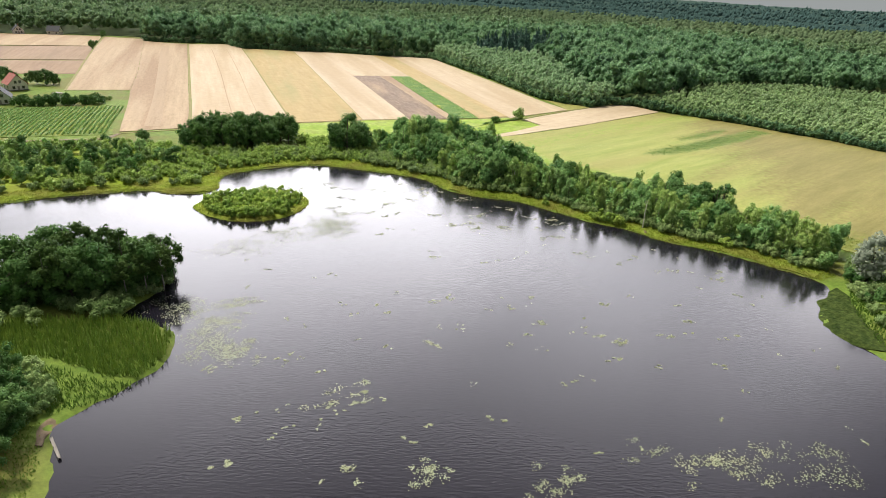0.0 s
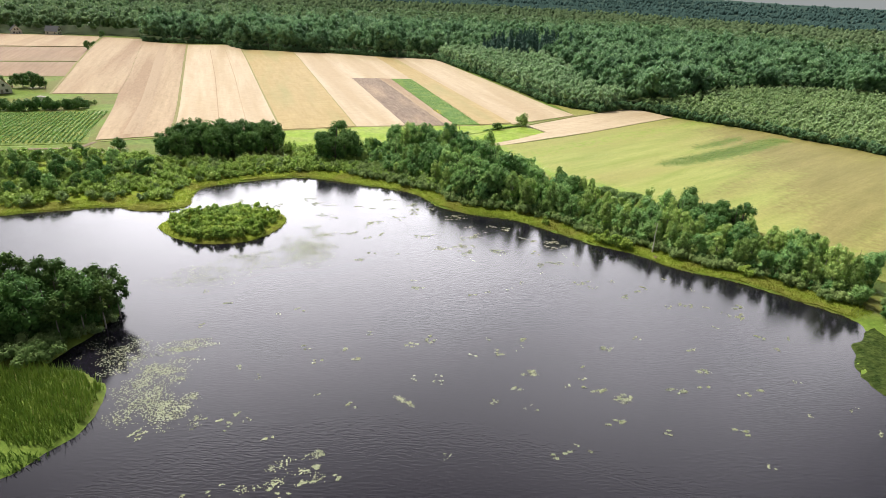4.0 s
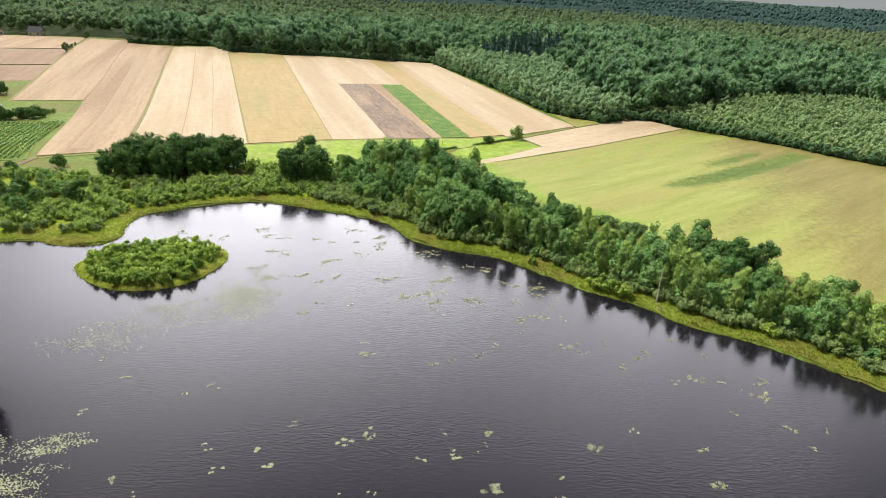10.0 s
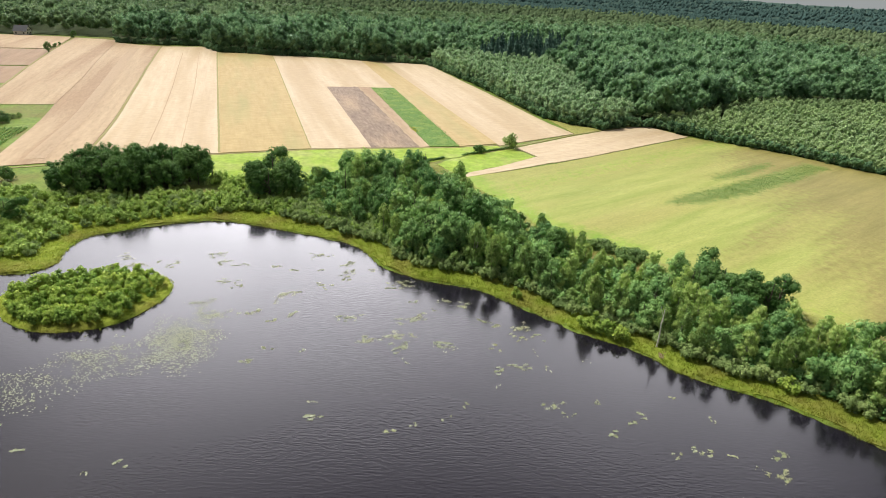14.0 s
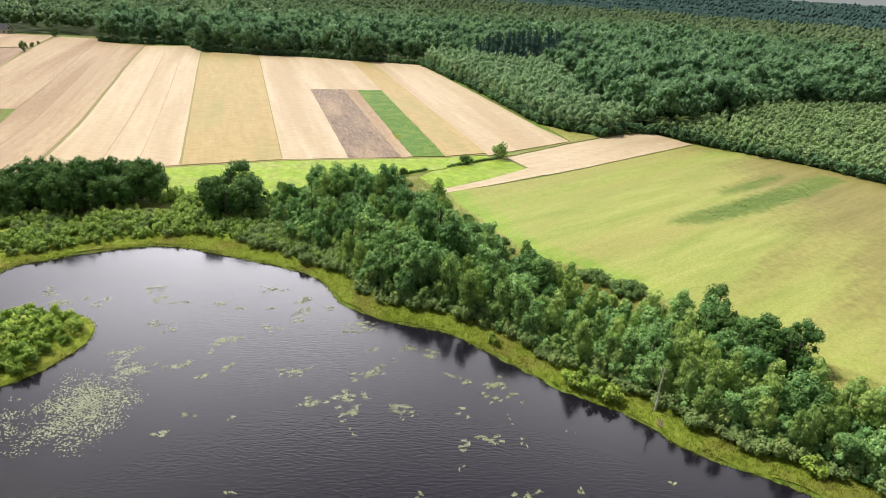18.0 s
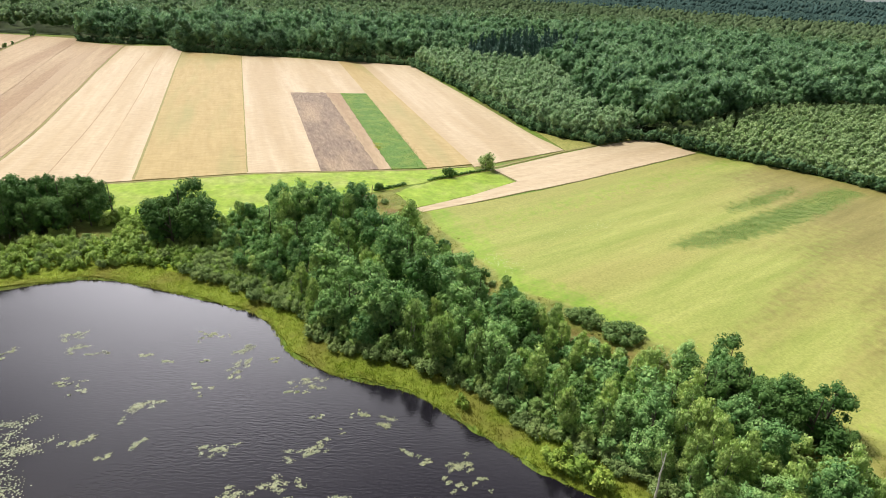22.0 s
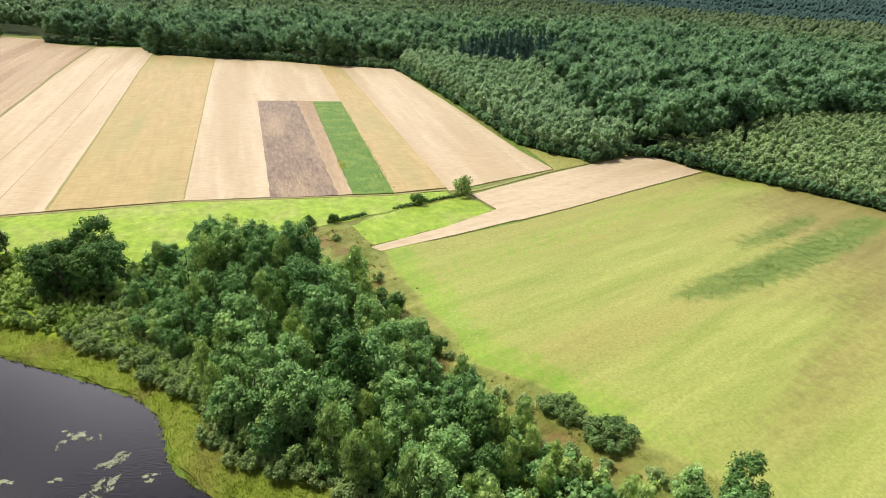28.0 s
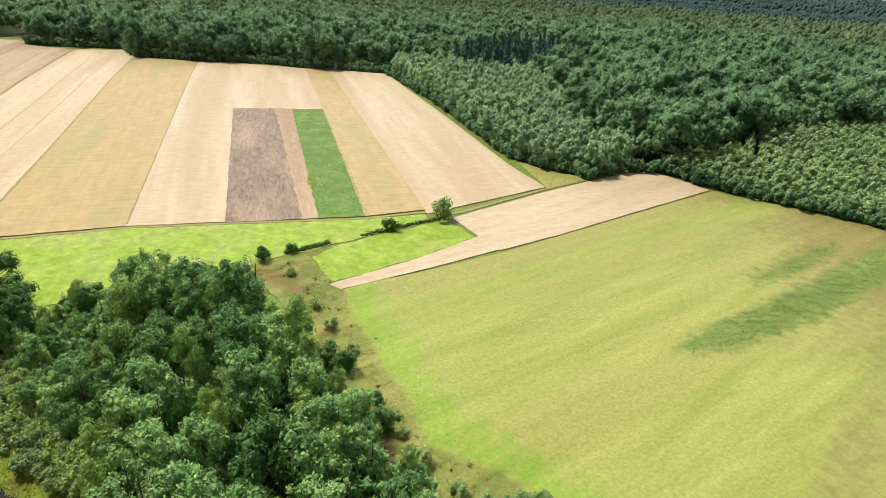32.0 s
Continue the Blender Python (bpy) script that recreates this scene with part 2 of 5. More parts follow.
M = {
    "ground": material("rough grass", (0.085, 0.145, 0.021), (0.162, 0.230, 0.038), 0.5, patch=(0.136, 0.145, 0.034), patch_scale=0.05, mottle=0.3),
    "meadow": material("mown meadow", (0.196, 0.243, 0.05), (0.3, 0.318, 0.09), 0.22, stretch=(0.12, 1, 1), turn=19, patch=(0.268, 0.246, 0.078), patch_scale=0.07, patch_range=(0.38, 0.74), mottle=0.28, mottle_scale=1.8,
                       zones=(("dry", (0.165, 0.150, 0.046), (0.228, 0.203, 0.068)), ("clover", (0.105, 0.165, 0.034), (0.165, 0.215, 0.050)), ("lush", (0.135, 0.238, 0.022), (0.218, 0.318, 0.044)), ("rough", (0.110, 0.145, 0.028), (0.250, 0.250, 0.070)), ("brown", (0.125, 0.090, 0.032), (0.220, 0.168, 0.062)))),
    "pasture": material("lush pasture", (0.162, 0.272, 0.021), (0.261, 0.355, 0.047), 0.3, patch=(0.265, 0.320, 0.075), patch_scale=0.12, patch_range=(0.45, 0.7), mottle=0.3, mottle_scale=0.5),
    "lush": material("lush meadow edge", (0.163, 0.259, 0.014), (0.250, 0.326, 0.029), 0.3, patch=(0.221, 0.259, 0.038), patch_scale=0.14, patch_range=(0.42, 0.58), mottle=0.2),
    "clover": material("row crop grass", (0.085, 0.145, 0.022), (0.15, 0.205, 0.038), 0.9, bump=0.5, patch=(0.17, 0.205, 0.035), patch_scale=0.2, patch_range=(0.46, 0.6), mottle=0.25),
    "rye": material("ripe rye", (0.405, 0.320, 0.212), (0.475, 0.388, 0.265), 0.4, stretch=(1, 0.06, 1), patch=(0.385, 0.300, 0.188), patch_scale=0.08, mottle=0.15, mottle_scale=0.8, rows=(0.35, 1.3, 1), fleck=(0.24, 0.18, 0.10)),
    "rye_strip": material("ripe rye in a cross strip", (0.405, 0.320, 0.212), (0.475, 0.388, 0.265), 0.4, stretch=(0.08, 1, 1), turn=19, patch=(0.385, 0.300, 0.188), patch_scale=0.08, mottle=0.15, mottle_scale=0.8, rows=(0.35, 1.3, 1), fleck=(0.24, 0.18, 0.10)),
    "stubble": material("stubble", (0.312, 0.234, 0.144), (0.390, 0.296, 0.187), 0.4, stretch=(1, 0.05, 1), patch=(0.273, 0.191, 0.117), patch_scale=0.08, mottle=0.18, mottle_scale=0.8, rows=(1.2, 0.25, 1)),
    "wheat": material("golden wheat", (0.325, 0.245, 0.110), (0.395, 0.305, 0.145), 0.5, stretch=(1, 0.12, 1), patch=(0.300, 0.262, 0.115), patch_scale=0.08, mottle=0.2, mottle_scale=0.9, rows=(0.2, 1.6, 1), fleck=(0.40, 0.34, 0.19)),
    "brown": material("brown stubble", (0.220, 0.152, 0.095), (0.289, 0.205, 0.133), 0.5, stretch=(1, 0.06, 1), patch=(0.190, 0.133, 0.084), patch_scale=0.05, mottle=0.12),
    "plough": material("ploughed soil", (0.136, 0.096, 0.072), (0.264, 0.200, 0.144), 0.9, stretch=(1, 0.2, 1), bump=0.8, patch=(0.300, 0.225, 0.150), patch_scale=0.1, patch_range=(0.5, 0.7), mottle=0.35, mottle_scale=1.2, rows=(1.4, 0.3, 1), fleck=(0.36, 0.29, 0.19)),
    "beet": material("beet tops", (0.066, 0.150, 0.022), (0.122, 0.222, 0.042), 1.3, bump=0.8, patch=(0.145, 0.225, 0.040), patch_scale=0.2, mottle=0.3),
    "sedge": material("sedge", (0.296, 0.383, 0.046), (0.479, 0.54, 0.095), 0.8, patch=(0.38, 0.38, 0.085), patch_scale=0.1, tint=0.2, mottle=0.25, through_leaf=0.5),
    "reed": material("reed", (0.085, 0.165, 0.026), (0.19, 0.275, 0.050), 0.6, bump=0, tint=0.35, through_leaf=0.2),
    "water_plants": material("floating water plants", (0.020, 0.036, 0.009), (0.055, 0.075, 0.018), 0.6, mottle=0.5, specular=0.02),
    "soil": material("sandy soil", (0.136, 0.100, 0.064), (0.224, 0.168, 0.112), 0.9, mottle=0.3),
    "track": material("field track", (0.176, 0.176, 0.056), (0.272, 0.240, 0.104), 0.7),
    "dry_grass": material("dry grass", (0.20, 0.215, 0.055), (0.32, 0.305, 0.10), 0.6, mottle=0.25),
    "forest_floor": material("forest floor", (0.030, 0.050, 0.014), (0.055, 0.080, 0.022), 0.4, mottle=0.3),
    "bark": material("grey bark", (0.06, 0.05, 0.04), (0.14, 0.12, 0.10), 3.0, bump=0.6),
    "birch_bark": material("birch bark", (0.14, 0.125, 0.105), (0.46, 0.44, 0.40), 2.2, stretch=(1, 1, 0.5), bump=0.2),
    "dead_wood": material("bleached dead wood", (0.50, 0.47, 0.43), (0.72, 0.70, 0.66), 2.0),
    "birch_leaf": leaf("birch leaves", (0.166, 0.289, 0.07), (0.509, 0.638, 0.23), tint=0.4, glow=0.18),
    "alder_leaf": leaf("alder leaves", (0.1, 0.228, 0.071), (0.382, 0.564, 0.207), tint=0.45, glow=0.18),
    "oak_leaf": leaf("oak leaves", (0.06, 0.138, 0.039), (0.138, 0.246, 0.071), glow=0.15),
    "willow_leaf": leaf("willow leaves", (0.195, 0.288, 0.104), (0.383, 0.49, 0.194)),
    "scrub_leaf": leaf("bay scrub leaves", (0.18, 0.296, 0.066), (0.381, 0.517, 0.142), tint=0.4),
    "clover_leaf": leaf("clover leaves", (0.115, 0.210, 0.055), (0.230, 0.325, 0.100), tint=0.4),
    "silver_leaf": leaf("silver willow leaves", (0.2, 0.25, 0.18), (0.38, 0.42, 0.33)),
    "bush_leaf": leaf("blackthorn leaves", (0.094, 0.176, 0.053), (0.22, 0.319, 0.116)),
    "island_leaf": leaf("island shrub leaves", (0.194, 0.316, 0.057), (0.403, 0.526, 0.117), tint=0.4),
    "pine_leaf": leaf("pine needles", (0.043, 0.089, 0.023), (0.094, 0.151, 0.041), glow=0.1),
    "spruce_leaf": leaf("spruce needles", (0.055, 0.116, 0.094), (0.132, 0.226, 0.165), glow=0.15),
    "wood_leaf": leaf("young birch wood leaves", (0.215, 0.35, 0.19), (0.489, 0.642, 0.35), glow=0.38),
    "young_leaf": leaf("plantation leaves", (0.208, 0.332, 0.146), (0.471, 0.595, 0.285), glow=0.38),
    # some distance haze is mixed into the blue of these two
    "forest_leaf": leaf("mixed forest leaves", (0.109, 0.235, 0.12), (0.367, 0.526, 0.252), tint=0.55, glow=0.38),
    "back_leaf": leaf("sunlit forest leaves", (0.089, 0.17, 0.085), (0.247, 0.34, 0.148), tint=0.5, glow=0.38),
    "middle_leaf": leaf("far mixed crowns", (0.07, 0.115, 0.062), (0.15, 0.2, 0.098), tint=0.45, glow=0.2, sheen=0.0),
    # distance haze painted into the bluish colours of the next two
    "hazed_leaf": leaf("distant crowns tinted for haze", (0.034, 0.066, 0.062), (0.054, 0.094, 0.086), tint=0.25, glow=0.0, sheen=0.0),
    "far_forest": material("far forest canopy tinted for haze", (0.034, 0.06, 0.052), (0.068, 0.102, 0.082), 0.12, bump=1.0, patch=(0.036, 0.064, 0.056), patch_scale=0.004, specular=0.0),
    "far_field": material("far fields", (0.40, 0.36, 0.26), (0.55, 0.50, 0.40), 0.05),
    "lily": material("lily pads", (0.162, 0.194, 0.081), (0.271, 0.29, 0.152), 2.0, rough=0.45, bump=0, tint=0.25, specular=0.5),
    "plaster": material("white plaster", (0.612, 0.595, 0.570), (0.697, 0.689, 0.663), 1.5, bump=0.1),
    "red_roof": material("red roof tiles", (0.30, 0.12, 0.10), (0.42, 0.19, 0.16), 2.0),
    "grey_roof": material("grey roof tiles", (0.07, 0.075, 0.085), (0.13, 0.135, 0.15), 2.0),
    "timber": material("weathered timber", (0.204, 0.186, 0.162), (0.330, 0.306, 0.270), 3.0),
    "frame": material("dark window frame", (0.05, 0.045, 0.04), (0.08, 0.07, 0.06), 3.0, rough=0.4),
    "glass": material("window glass", (0.03, 0.035, 0.04), (0.05, 0.055, 0.06), 1.0, rough=0.06, bump=0, specular=0.8),
}

# water: dark peaty lake with wind ripples over a long swell of calmer and rougher areas
water_mat = bpy.data.materials.new("lake water")
water_mat.use_nodes = True
n, l = water_mat.node_tree.nodes, water_mat.node_tree.links
wb = n["Principled BSDF"]
wb.inputs["Base Color"].default_value = (0.010, 0.009, 0.014, 1)
wb.inputs["IOR"].default_value = 1.333
wt, wmap = n.new("ShaderNodeTexCoord"), n.new("ShaderNodeMapping")
wmap.vector_type = "TEXTURE"
wmap.inputs["Rotation"].default_value = (0, 0, radians(-20))
wmap.inputs["Scale"].default_value = (2.2, 0.7, 1)
rip = n.new("ShaderNodeTexNoise")
rip.inputs["Scale"].default_value, rip.inputs["Detail"].default_value = 1.9, 4.0
calm = n.new("ShaderNodeTexNoise")
calm.inputs["Scale"].default_value, calm.inputs["Detail"].default_value = 0.02, 3.0
calm_range = n.new("ShaderNodeMapRange")
calm_range.inputs["From Min"].default_value, calm_range.inputs["From Max"].default_value = 0.35, 0.65
calm_range.inputs["To Min"].default_value, calm_range.inputs["To Max"].default_value = 0.16, 0.50
wbump = n.new("ShaderNodeBump")
wbump.inputs["Distance"].default_value = 0.07
l.new(wt.outputs["Object"], wmap.inputs["Vector"])
l.new(wmap.outputs["Vector"], rip.inputs["Vector"])
l.new(wt.outputs["Object"], calm.inputs["Vector"])
l.new(calm.outputs["Fac"], calm_range.inputs["Value"])
lee, lee_mul = n.new("ShaderNodeAttribute"), n.new("ShaderNodeMath")
lee.attribute_name, lee_mul.operation = "open_water", "MULTIPLY"
gloss = n.new("ShaderNodeMapRange")     # smooth water in the lee, ruffled further out
gloss.inputs["From Min"].default_value, gloss.inputs["To Min"].default_value, gloss.inputs["To Max"].default_value = 0.4, 0.12, 0.20
l.new(lee.outputs["Fac"], gloss.inputs["Value"])
l.new(gloss.outputs["Result"], wb.inputs["Roughness"])
l.new(lee.outputs["Fac"], lee_mul.inputs[0])
l.new(calm_range.outputs["Result"], lee_mul.inputs[1])
l.new(lee_mul.outputs[0], wbump.inputs["Strength"])
l.new(rip.outputs["Fac"], wbump.inputs["Height"])
l.new(wbump.outputs["Normal"], wb.inputs["Normal"])

# ---- the plan ----
WEST_SHORE = [(-28, 40), (-24, 60), (-24, 75), (-25.5, 81), (-22, 84.5), (-17, 88), (-11, 94), (-10, 103), (-15, 109), (-20, 112), (-17, 116), (-12.3, 124), (-10.8, 128),
              (-14, 134), (-25, 137.5), (-37, 137), (-42, 131.5), (-43, 123), (-50, 117.5), (-64, 119), (-80, 140), (-85, 170), (-75, 183)]
NORTH_SHORE = [(-56, 186), (-43, 189), (-29, 190), (-20, 190), (-12, 185), (-4, 184.5), (0, 188), (0.5, 194), (3, 202), (12, 206), (25, 208.5), (35, 207.5), (47, 200), (61, 189.5)]
EAST_SHORE = [(67, 182), (70, 171), (78, 162), (87, 156), (95, 144), (101, 134), (108, 126), (112, 117), (119, 110), (124, 104), (129, 95), (133, 87), (131, 81), (123, 78), (116, 71), (114, 64), (115, 55), (112, 35)]
SOUTH_SHORE = [(80, 10), (30, 2), (-15, 12)]
ISLAND = [(-7, 173), (-4, 165), (1, 159.5), (8, 156.8), (15, 157.5), (21, 162), (25, 170), (22.5, 177), (12, 181), (0, 179.5)]


def curve_through(points, steps=5, closed=True):
    """A smooth line through a few points."""
    p = np.array(points, float)
    k = len(p)
    out = []
    for i in range(k if closed else k - 1):
        a, b, c, d = (p[(i + j) % k] if closed else p[min(max(i + j, 0), k - 1)] for j in (-1, 0, 1, 2))
        for s in np.linspace(0, 1, steps, endpoint=False):
            out.append(0.5 * (2 * b + (c - a) * s + (2 * a - 5 * b + 4 * c - d) * s ** 2 + (3 * b - a - 3 * c + d) * s ** 3))
    if not closed:
        out.append(p[-1])
    return np.array(out)


def signed_distance(x, y, ring):
    """Metres to the ring, negative inside."""
    x, y = np.atleast_1d(x).astype(float), np.atleast_1d(y).astype(float)
    best, inside = np.full(x.shape, 1e18), np.zeros(x.shape, bool)
    for (ax, ay), (bx, by) in zip(ring, np.roll(ring, -1, 0)):
        dx, dy = bx - ax, by - ay
        s = np.clip(((x - ax) * dx + (y - ay) * dy) / (dx * dx + dy * dy + 1e-12), 0, 1)
        best = np.minimum(best, (x - ax - s * dx) ** 2 + (y - ay - s * dy) ** 2)
        cross = (ay > y) != (by > y)
        inside ^= cross & (x < ax + (y - ay) * dx / (dy if abs(dy) > 1e-9 else 1e-9))
    return np.where(inside, -1, 1) * np.sqrt(best)


def waves(x, y, size, seed=0.0):
    """Cheap smooth unevenness between -1 and 1."""
    a, b = x / size + seed, y / size + 1.7 * seed
    return (np.sin(a * 1.9 + 1.3 * np.sin(b * 1.1)) + np.sin(b * 2.3 + 1.7 * np.sin(a * 0.8 + 1)) + np.sin((a + b) * 1.3 + np.sin(a * 2.1))) / 3


LAKE = curve_through(WEST_SHORE + NORTH_SHORE + EAST_SHORE + SOUTH_SHORE)
ISLE = curve_through(ISLAND)


def smooth(v, lo, hi):
    s = np.clip((v - lo) / (hi - lo), 0, 1)
    return s * s * (3 - 2 * s)


def height(x, y):
    """Ground height: lake bed, bank, gently rising fields, a wooded rise at the horizon."""
    x, y = np.atleast_1d(np.asarray(x, float)), np.atleast_1d(np.asarray(y, float))
    land = 2.0 + np.clip((y - 215) / 245, 0, 1) * 6.5
    land = land - smooth(60 - x, 0, 100) * smooth(y, 245, 350) * (4.6 - 2.0 * smooth(y, 420, 560))     # the fields fall away westward
    r = np.hypot(x - 40, y)
    land = land + smooth(r, 2200, 4600) * 44 + smooth(r, 900, 1800) * 6 * waves(x, y, 420)
    near = (np.abs(x - 30) < 190) & (y < 330) & (y > -60)
    z = land.copy()
    if near.any():
        xs, ys = x[near], y[near]
        d = np.maximum(signed_distance(xs, ys, LAKE), -signed_distance(xs, ys, ISLE))
        d = d + 0.5 * waves(xs, ys, 2.3) + 0.25 * waves(xs, ys, 0.9, 3)
        bank = 0.45 * smooth(d, 0, 1.2) + 0.55 * smooth(d, 1, 14)
        up = np.where(d < 0, np.maximum(d * 0.5, -1.5), bank + (land[near] - 1.0) * smooth(d, 12, 45))
        z[near] = up + (d > 3) * (1 - smooth(d, 12, 24)) * 0.12 * waves(xs, ys, 5.0, 7)
    return z


def ground_z(x, y):
    return float(height(x, y)[0])


def fast_mesh(name, verts, faces, mat, tint=None, shade=False):
    """A mesh from arrays; all faces have the same number of corners."""
    verts, faces = np.asarray(verts, np.float32), np.asarray(faces, np.int32)
    me = bpy.data.meshes.new(name)
    k = faces.shape[1]
    me.vertices.add(len(verts))
    me.vertices.foreach_set("co", verts.ravel())
    me.loops.add(faces.size)
    me.loops.foreach_set("vertex_index", faces.ravel())
    me.polygons.add(len(faces))
    me.polygons.foreach_set("loop_start", np.arange(0, faces.size, k, dtype=np.int32))
    me.polygons.foreach_set("loop_total", np.full(len(faces), k, np.int32))
    if shade:
        me.polygons.foreach_set("use_smooth", np.ones(len(faces), bool))
    if tint is not None:
        me.attributes.new("tint", "FLOAT", "POINT").data.foreach_set("value", np.asarray(tint, np.float32))
    me.update(calc_edges=True)
    me.validate()
    me.materials.append(mat)
    return me


def part(name, me, parent, label=""):
    ob = new(name, me)
    ob.parent = parent
    return tagged(ob, label) if label else ob


def grid_faces(rows, cols):
    i = np.arange((rows - 1) * cols).reshape(rows - 1, cols)[:, :-1].ravel()
    return np.stack([i, i + 1, i + cols + 1, i + cols], 1)


def resample(line, count):
    line = np.array(line, float)
    s = np.concatenate([[0], np.cumsum(np.hypot(*np.diff(line, axis=0).T))])
    q = np.linspace(0, s[-1], count)
    return np.stack([np.interp(q, s, line[:, 0]), np.interp(q, s, line[:, 1])], 1)


def area(name, side_a, side_b, mat, rise=0.12, along=60, across=24, rough=0.04, label="", category="field", ragged=0.08, zones=None):
    """A piece of land between two lines, raised by its crop, with a skirt down to the soil. Its edges wander a little."""
    a, b = resample(side_a, along), resample(side_b, along)
    s = np.linspace(0, 1, across)[None, :, None]
    xy = a[:, None] * (1 - s) + b[:, None] * s
    x, y = xy[..., 0], xy[..., 1]
    x, y = x + ragged * waves(x, y, 2.7, 1), y + ragged * waves(x, y, 3.1, 4)
    z = height(x.ravel(), y.ravel()).reshape(x.shape) + rise + rough * waves(x, y, 1.9, 2) + rough * waves(x, y, 7.0, 5)
    x, y, z = (np.pad(v, 1, mode="edge") for v in (x, y, z))
    for edge in (np.s_[0], np.s_[-1], np.s_[:, 0], np.s_[:, -1]):
        z[edge] -= rise + 0.3
    along, across = along + 2, across + 2
    me = fast_mesh(name, np.stack([x, y, z], -1).reshape(-1, 3), grid_faces(along, across), mat)
    me.polygons.foreach_set("use_smooth", np.zeros(len(me.polygons), bool))
    for zone, amount in (zones(x.ravel(), y.ravel()) if zones else {}).items():
        me.attributes.new(zone, "FLOAT", "POINT").data.foreach_set("value", amount.astype(np.float32))
    return tagged(new(name, me), label, category, kind="structure")


# ground: one sheet to the horizon, fine round the lake
fine_x, fine_y = np.arange(-110, 170, 1.6), np.arange(0, 262, 1.6)
gx = np.concatenate([-np.geomspace(4800, 125, 30), fine_x, np.arange(172, 420, 9), np.geomspace(425, 4800, 40)])
gy = np.concatenate([-np.geomspace(4800, 20, 18), fine_y, np.arange(264, 640, 8), np.geomspace(648, 4800, 50)])
GX, GY = np.meshgrid(gx, gy)
ground = new("ground", fast_mesh("ground", np.stack([GX.ravel(), GY.ravel(), height(GX.ravel(), GY.ravel())], 1), grid_faces(len(gy), len(gx)), M["ground"], shade=True))
tagged(ground, "rough green grassland rising gently from the lake", "ground", kind="structure")
WX, WY = np.meshgrid(np.arange(-120, 161, 3.0), np.arange(-30, 232, 3.0))
lake_me = fast_mesh("lake_water", np.stack([WX.ravel(), WY.ravel(), 0 * WX.ravel()], 1), grid_faces(*WX.shape), water_mat)
_out = -np.maximum(signed_distance(WX.ravel(), WY.ravel(), LAKE), -signed_distance(WX.ravel(), WY.ravel(), ISLE))
lake_me.attributes.new("open_water", "FLOAT", "POINT").data.foreach_set("value", (0.40 + 0.60 * smooth(_out, 3, 20)).astype(np.float32))     # calm in the lee of the banks
lake = new("lake_water", lake_me)
tagged(lake, "dark rippled lake water reflecting a bright cloudy sky", "water", kind="structure")

# fields, from west to east
area("field_rye_west", [(-69, 368), (-76, 522), (-81, 632)], [(-39.2, 367), (-39.7, 430), (-45.7, 575), (-49.5, 618)], M["stubble"], 0.22, label="pale brown ripe grain field beside a grass track")
area("field_rye_brown", [(-33.5, 258), (-39, 367), (-39.5, 430), (-45.5, 575), (-48, 600)], [(-9, 262), (-9, 300), (-10, 380), (-12, 574)], M["stubble"], 0.22, label="tan ripe grain field with darker drill lines")
area("field_rye_middle", [(-7.6, 262), (-7.6, 300), (-8.6, 380), (-10.6, 573)], [(33.2, 265), (32.2, 350), (29.6, 530), (21.5, 566)], M["rye"], 0.22, label="pale ripe grain field with tractor lines")
area("field_wheat", [(33.1, 265), (32.1, 350), (29.5, 528)], [(65, 267), (66, 400), (67, 510)], M["wheat"], 0.25, label="golden wheat field between paler strips")
area("field_rye_long", [(64.9, 267), (65.9, 400), (66.9, 508)], [(87.5, 266), (88, 386), (88, 506)], M["rye"], 0.22, label="long pale ripe grain strip beside ploughed soil")
area("field_rye_top", [(87.9, 386), (87.9, 506)], [(125.1, 382.5), (126.5, 486.5)], M["rye"], 0.23, label="pale ripe grain field at the wood's edge")
area("field_ploughed", [(87.4, 265.5), (87.9, 386)], [(106, 265), (105, 385.5)], M["plough"], 0.22, rough=0.06, label="bare ploughed brown soil strip")
area("field_fallow_strip", [(105.9, 265), (104.9, 385.5)], [(110.3, 264.8), (112.1, 383)], M["stubble"], 0.25, 120, 8, ragged=0.45, label="narrow straw-coloured stubble strip beside green crop")
area("field_beet", [(110.2, 264.5), (112, 383)], [(122, 263.8), (124.8, 382)], M["beet"], 0.35, 160, 30, 0.03, label="deep green beet crop in a narrow strip")
area("field_wheat_narrow", [(121.9, 264), (124.8, 382), (126.3, 486)], [(138.9, 266), (139.2, 380), (139.3, 486)], M["wheat"], 0.26, label="narrow golden grain strip")
area("field_rye_east", [(138.8, 263.3), (139.1, 380), (139.2, 485)], [(181, 278), (178, 300), (176, 369), (171, 468)], M["rye"], 0.22, label="broad pale ripe grain field below a birch wood")
area("field_rye_strip", [(144.5, 259.5), (180, 274.5), (199, 281.5), (219, 288), (227.5, 285.5)], [(150, 238.8), (170, 245), (195, 254), (215, 261), (234.5, 268)], M["rye_strip"], 0.2, 90, label="narrow pale ripe grain strip reaching to the forest")
area("field_rye_tail", [(108.5, 230.3), (129, 238), (148.6, 247.8)], [(110.5, 227.8), (130, 233), (150.7, 239.5)], M["rye_strip"], 0.19, 40, 10, label="tapering pale grain strip between pasture and meadow")
# far west blocks
area("field_far_tan", [(-185, 544), (-130, 547), (-79.5, 550)], [(-200, 640), (-130, 642), (-83.5, 634)], M["stubble"], 0.4, label="far tan grain field")
area("field_far_brown", [(-172, 470), (-120, 471), (-74.8, 473)], [(-184, 541), (-130, 543), (-79, 547)], M["brown"], 0.3, label="far brown stubble field")
